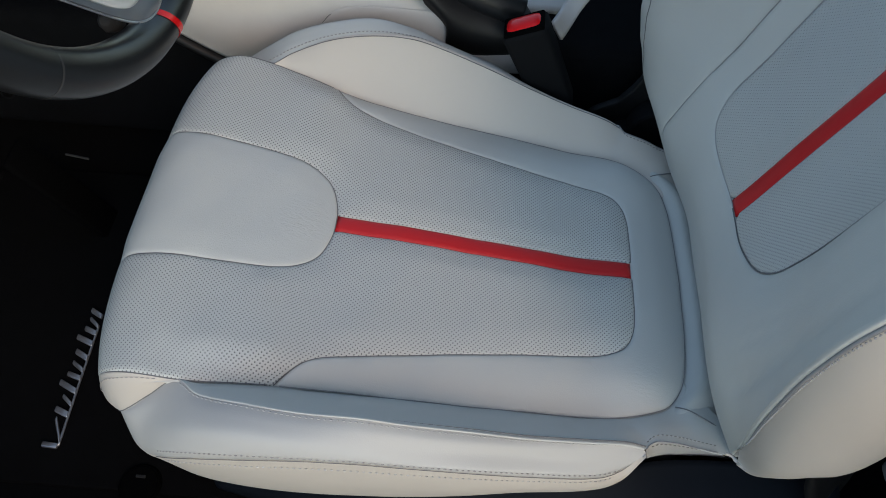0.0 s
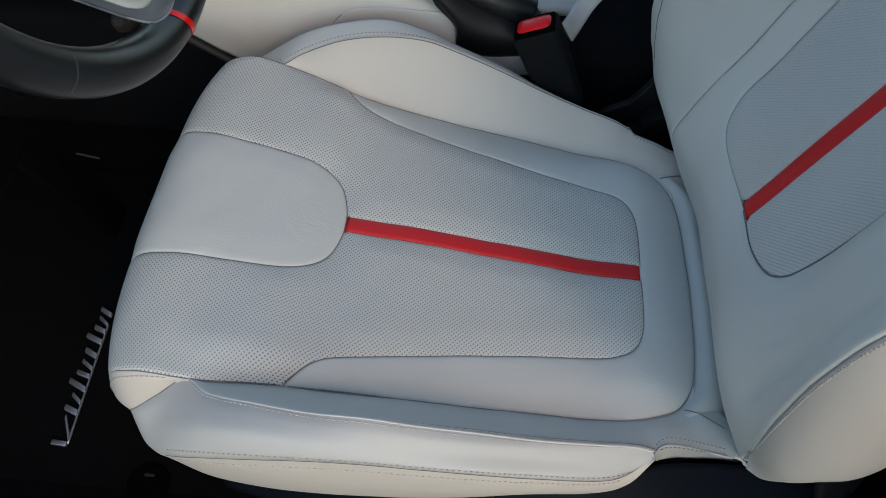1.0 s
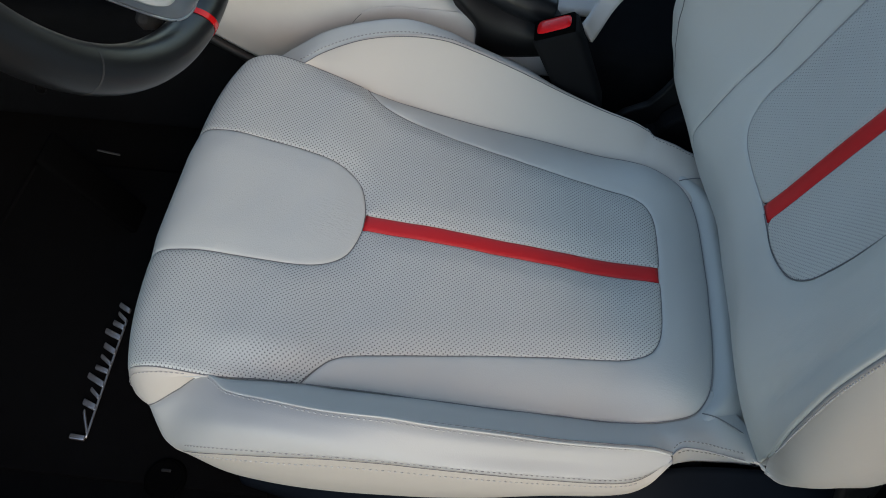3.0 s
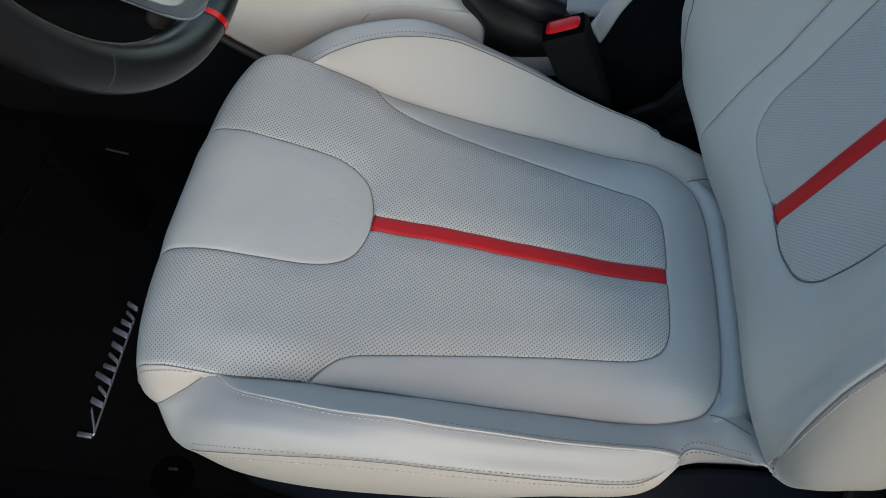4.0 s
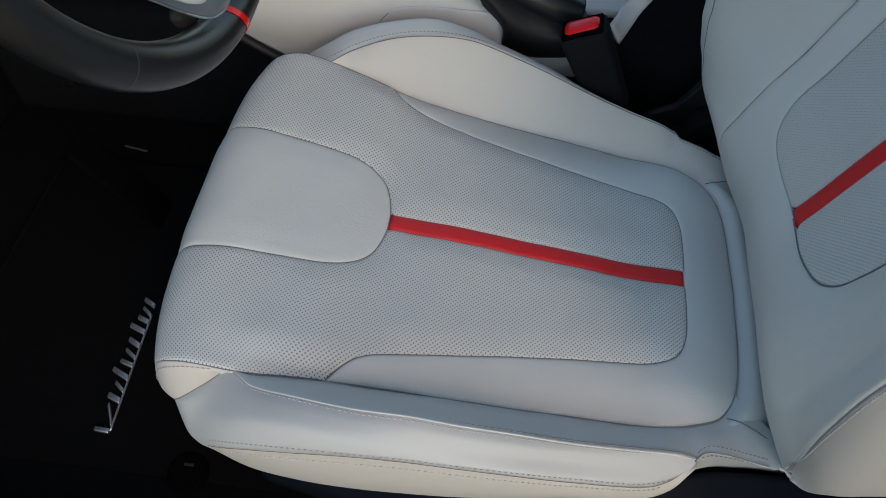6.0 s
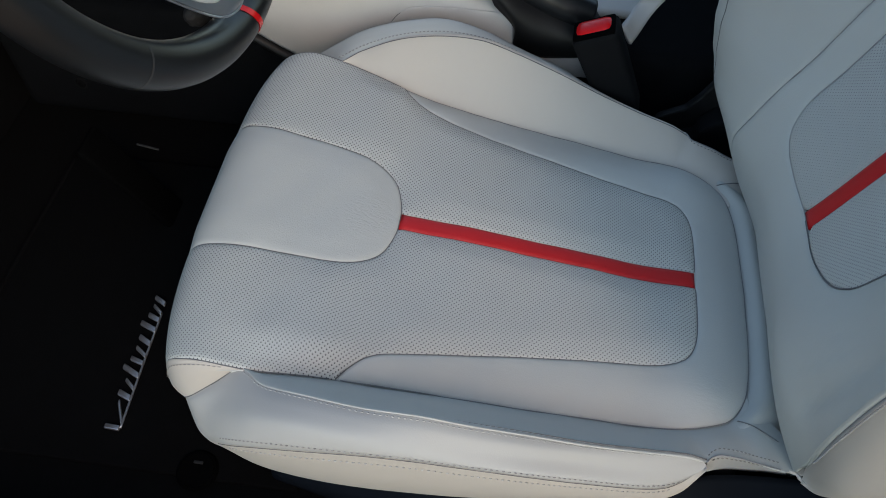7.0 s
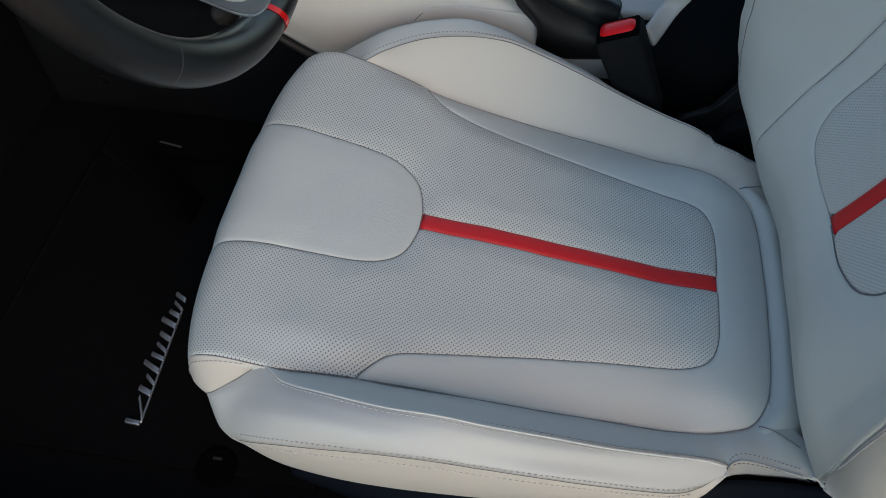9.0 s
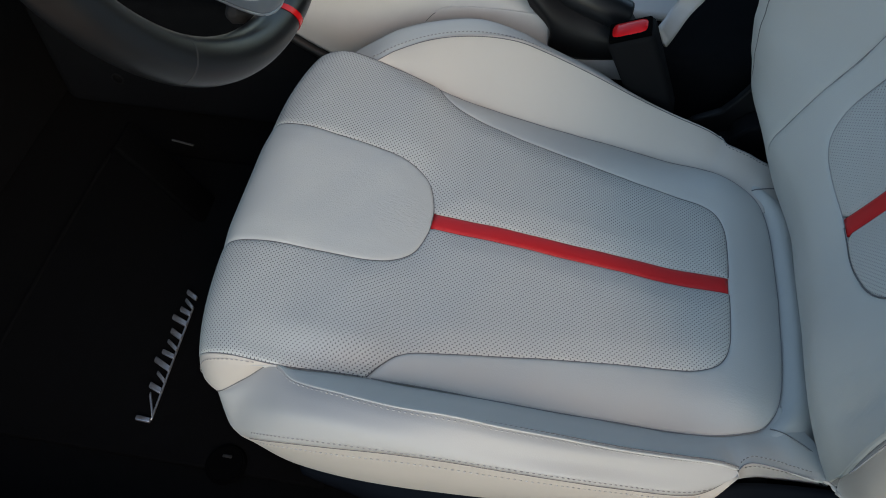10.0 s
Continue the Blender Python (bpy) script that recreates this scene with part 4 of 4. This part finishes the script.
back = bmesh.new()
bmesh.ops.create_icosphere(back, subdivisions=4, radius=1)
for v in back.verts:
    v.co *= 1 + 0.10 * noise.noise(v.co * 2.2) + 0.05 * noise.noise(v.co * 6.0)
    v.co = WC + (-0.0450 + 0.0125 * v.co.x) * Vector((0, 1, 0)) + (-0.1625 + 0.0095 * v.co.y - 0.002 * v.co.x) * WU + (-0.012 + 0.008 * v.co.z) * WN
part("spoke_back", back, WORN_GREY, wheel, "dark grey back of the spoke")
hub = bmesh.new()
bmesh.ops.create_uvsphere(hub, u_segments=32, v_segments=16, radius=1)
hm = Matrix.Translation(WC - 0.01 * WN) @ Matrix((( 0, WU.x, WN.x, 0), (1, WU.y, WN.y, 0), (0, WU.z, WN.z, 0), (0, 0, 0, 1))) @ Matrix.Diagonal((0.085, 0.075, 0.035, 1))
bmesh.ops.transform(hub, matrix=hm, verts=hub.verts)
part("hub", hub, BLACK_LEATHER, wheel, "black airbag cover")
tube("column", [tuple(WC - 0.03 * WN), tuple(WC - 0.18 * WN - 0.02 * WU), tuple(WC - 0.42 * WN - 0.05 * WU)], [0.05, 0.06, 0.07], BLACK_PLASTIC, wheel, sides=20, label="black steering column cover")

# ---- footwell ----
mat_thing = thing("floor_mat", "black carpet floor mat in the driver's footwell", "floor mat")
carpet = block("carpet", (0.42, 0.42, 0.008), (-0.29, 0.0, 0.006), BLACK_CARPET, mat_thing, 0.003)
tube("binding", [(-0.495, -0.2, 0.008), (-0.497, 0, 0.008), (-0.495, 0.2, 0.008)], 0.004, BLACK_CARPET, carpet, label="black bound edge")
badge = thing("badge", "small silver metal badge on the black floor mat", "badge")
# plain slanted strokes of the badge's size: where each begins along the strip, its reach across it, its lean and width
tube("base_strip", [(-0.2850, -0.170, 0.0120), (-0.2885, -0.085, 0.0120), (-0.2905, -0.024, 0.0120)], 0.0014, SILVER, badge, n=30, sides=8)
for y0, reach, lean, wide in ((-0.1735, 0.0170, 0.001, 0.0058), (-0.1665, 0.0125, 0.0235, 0.0055), (-0.139, 0.0160, 0.006, 0.0070), (-0.1265, 0.0130, 0.010, 0.0050),
                              (-0.1115, 0.0215, 0.010, 0.0068), (-0.0950, 0.0165, 0.005, 0.0058), (-0.0855, 0.0150, 0.010, 0.0052), (-0.0705, 0.0160, 0.008, 0.0068), (-0.0520, 0.0205, 0.008, 0.0068),
                              (-0.0380, 0.0150, 0.006, 0.0062), (-0.0285, 0.0130, 0.010, 0.0050), (-0.0155, 0.0150, 0.008, 0.0062)):
    x0 = -0.2860 - 0.031 * (y0 + 0.15)
    stroke = bmesh.new()
    foot = [(x0, y0), (x0, y0 + wide), (x0 - reach, y0 + wide + lean), (x0 - reach, y0 + lean)]
    low = [stroke.verts.new((x, y, 0.0105)) for x, y in foot]
    high = [stroke.verts.new((x, y, 0.0148)) for x, y in foot]
    stroke.faces.new(low[::-1]), stroke.faces.new(high)
    for i in range(4):
        stroke.faces.new((low[i], low[(i + 1) % 4], high[(i + 1) % 4], high[i]))
    bmesh.ops.bevel(stroke, geom=stroke.edges[:], offset=0.0012, segments=2, profile=0.5, affect="EDGES")
    part("stroke", stroke, SILVER, badge)
clip = thing("mat_clip", "round black floor mat clip with a silver slot", "clip")
bm = bmesh.new()
bmesh.ops.create_cone(bm, cap_ends=True, segments=40, radius1=0.023, radius2=0.019, depth=0.006, matrix=Matrix.Translation((-0.188, -0.203, 0.012)))
bmesh.ops.bevel(bm, geom=[e for e in bm.edges if e.calc_face_angle(0) > 0.6], offset=0.0015, segments=2, affect="EDGES")
disc = part("disc", bm, BLACK_RUBBER, clip, smooth=False)
block("slot", (0.010, 0.0032, 0.002), (-0.188, -0.196, 0.0158), WORN_GREY, disc, 0.0006, label="silver slot", segments=2)
pedal = thing("accelerator_pedal", "black accelerator pedal with a worn metal edge", "pedal")
block("pad", (0.010, 0.045, 0.16), (-0.362, 0.125, 0.068), BLACK_RUBBER, pedal, 0.004, turn=Matrix.Rotation(radians(-30), 4, "Y"))
block("edge", (0.026, 0.0025, 0.0018), (-0.324, 0.124, 0.137), WORN_GREY, pedal, 0.0006, turn=Matrix.Rotation(radians(12), 4, "Y"), label="worn grey edge", segments=2)
# plain block, added to keep windscreen light out of the footwell
dash = part("dashboard", box(bmesh.new(), (0.42, 1.44, 0.34), (-0.66, 0.33, 0.59), 0.06, segments=5), BLACK_PLASTIC)
tagged(dash, "black dashboard block added to keep the footwell dark", "dashboard")

# ---- centre console ----
console = thing("center_console", "pale grey centre console beside the seat", "console")
block("body", (1.25, 0.16, 0.20), (0.02, 0.37, 0.10), CONSOLE_CARPET, console, 0.02, label="black carpeted console base")
loft("side_panel", [[(-0.62, 0.30, 0.36), (-0.30, 0.282, 0.235), (-0.19, 0.275, 0.172), (0.0, 0.272, 0.08), (0.092, 0.272, 0.06)],
                    [(-0.62, 0.30, 0.42), (-0.30, 0.276, 0.285), (-0.19, 0.268, 0.23), (0.0, 0.266, 0.21), (0.092, 0.268, 0.20)],
                    [(-0.62, 0.31, 0.50), (-0.30, 0.292, 0.36), (-0.19, 0.286, 0.31), (0.0, 0.280, 0.275), (0.092, 0.276, 0.25)],
                    [(-0.62, 0.34, 0.52), (-0.30, 0.33, 0.375), (-0.19, 0.33, 0.325), (0.0, 0.33, 0.285), (0.092, 0.33, 0.26)]], PALE_PLASTIC, console, n=80, m=30, thick=0.004,
     face=(0, -1, 0), label="pale grey plastic side panel")
loft("knee_pad", [[(-0.056, 0.2675, 0.16), (-0.04, 0.2665, 0.16), (-0.009, 0.266, 0.16), (0.03, 0.266, 0.16), (0.067, 0.266, 0.16), (0.088, 0.266, 0.16)],
                  [(-0.056, 0.2655, 0.20), (-0.043, 0.2645, 0.21), (-0.009, 0.264, 0.215), (0.03, 0.264, 0.215), (0.067, 0.264, 0.215), (0.088, 0.264, 0.21)],
                  [(-0.0555, 0.2660, 0.233), (-0.0405, 0.2678, 0.249), (-0.0155, 0.2690, 0.2555), (0.0227, 0.2700, 0.2562), (0.0544, 0.2718, 0.2547), (0.085, 0.2725, 0.2525)],
                  [(-0.0555, 0.2700, 0.2352), (-0.0405, 0.2720, 0.251), (-0.0155, 0.2735, 0.2574), (0.0227, 0.2745, 0.258), (0.0544, 0.2765, 0.256), (0.085, 0.2775, 0.2540)]], PALE_PLASTIC, console, n=50, m=24, thick=0.002,
     face=(0, -1, 0), label="pale grey padded knee panel")
tube("panel_gap", [(-0.0553, 0.2672, 0.2356), (-0.0482, 0.2680, 0.2448), (-0.0401, 0.2690, 0.251), (-0.0283, 0.2697, 0.2552), (-0.0155, 0.2703, 0.2574), (0.0227, 0.2714, 0.258), (0.0544, 0.2732, 0.2562), (0.085, 0.274, 0.2538)],
     0.0005, SHADE_CORD, console, n=80, sides=6, label="narrow dark gap between the panels")
tube("lower_lip", [(-0.62, 0.296, 0.352), (-0.30, 0.279, 0.228), (-0.19, 0.272, 0.166), (0.0, 0.268, 0.07)], 0.006, BLACK_PLASTIC, console, label="black lower lip")
brake = thing("handbrake", "black handbrake housing on the centre console", "handbrake")
loft("boot", [[(0.062, 0.262, 0.275), (0.086, 0.262, 0.246), (0.088, 0.264, 0.218), (0.11, 0.266, 0.206), (0.155, 0.266, 0.209), (0.185, 0.268, 0.212)],
              [(0.05, 0.255, 0.31), (0.08, 0.250, 0.28), (0.10, 0.250, 0.26), (0.12, 0.252, 0.25), (0.165, 0.255, 0.24), (0.185, 0.258, 0.225)],
              [(0.05, 0.275, 0.33), (0.08, 0.275, 0.30), (0.10, 0.275, 0.285), (0.12, 0.278, 0.275), (0.165, 0.28, 0.252), (0.185, 0.28, 0.232)],
              [(0.05, 0.33, 0.33), (0.08, 0.33, 0.305), (0.10, 0.33, 0.29), (0.12, 0.33, 0.28), (0.165, 0.33, 0.25), (0.185, 0.33, 0.222)]], BLACK_PLASTIC, brake, n=50, m=24, thick=0.004,
     face=(0, -1, 0.5))
tube("lever", [(0.03, 0.285, 0.315), (0.09, 0.282, 0.292), (0.14, 0.282, 0.270), (0.168, 0.283, 0.258)], [0.016, 0.019, 0.020, 0.018], BLACK_LEATHER, brake, sides=18, label="black lever grip")
block("rear_tray", (0.094, 0.094, 0.012), (0.192, 0.405, 0.2045), PALE_PLASTIC, console, 0.005, label="pale grey rear tray")
block("lower_strip", (0.09, 0.012, 0.034), (0.141, 0.272, 0.197), PALE_PLASTIC, console, 0.004, label="pale grey lower strip")
loft("trim_rail", [[(0.2044, 0.2860, 0.2433), (0.2239, 0.33, 0.244), (0.245, 0.333, 0.30)], [(0.2180, 0.2860, 0.2212), (0.2494, 0.328, 0.246), (0.275, 0.331, 0.30)]],
     PALE_PLASTIC, console, n=20, m=6, thick=0.005, face=(0, -1, 0), label="pale grey trim rail")

plug = thing("plug", "small black plug in the carpeted console side", "plug")
ring = [(-0.504 + 0.008 * math.cos(w), 0.2895, 0.0636 + 0.008 * math.sin(w)) for w in np.linspace(0, 2 * math.pi, 28, endpoint=False)]
tube("rim", ring, 0.0013, DULL_BLACK, plug, sides=8, closed=True, label="black plastic rim")
bm = bmesh.new()
bmesh.ops.create_cone(bm, cap_ends=True, segments=24, radius1=0.007, radius2=0.006, depth=0.003, matrix=Matrix.Translation((-0.504, 0.289, 0.0636)) @ Matrix.Rotation(radians(90), 4, "X"))
part("cap", bm, BLACK_CARPET, plug)

# ---- buckle ----
buckle = thing("seat_belt_buckle", "black seat belt buckle with a red release button", "buckle")
axis = Vector((-0.027, 0.0, 0.06)).normalized()
side_y = Vector((0.0, 1, 0.1)).normalized()
side_x = side_y.cross(axis).normalized()
side_y = axis.cross(side_x).normalized()
bt = Matrix((( side_x.x, side_y.x, axis.x, 0), (side_x.y, side_y.y, axis.y, 0), (side_x.z, side_y.z, axis.z, 0), (0, 0, 0, 1)))
top = Vector((0.1715, 0.232, 0.281))
shell = block("housing", (0.051, 0.037, 0.120), top - 0.0595 * axis, DULL_BLACK, buckle, 0.007, turn=bt, label="black plastic housing", taper=0.86)
block("mouth", (0.045, 0.029, 0.006), top + 0.0004 * axis - 0.0012 * side_y, BLACK_RUBBER, shell, 0.0022, turn=bt, label="black recess round the button")
block("release_button", (0.042, 0.0255, 0.019), top - 0.0015 * side_y - 0.0030 * axis, RED_PLASTIC, shell, 0.0085, turn=bt, label="red release button")
tube("stalk", [tuple(top - 0.11 * axis), tuple(top - 0.15 * axis), (0.26, 0.235, 0.08)], 0.014, BLACK_PLASTIC, buckle, sides=14, label="black stalk")
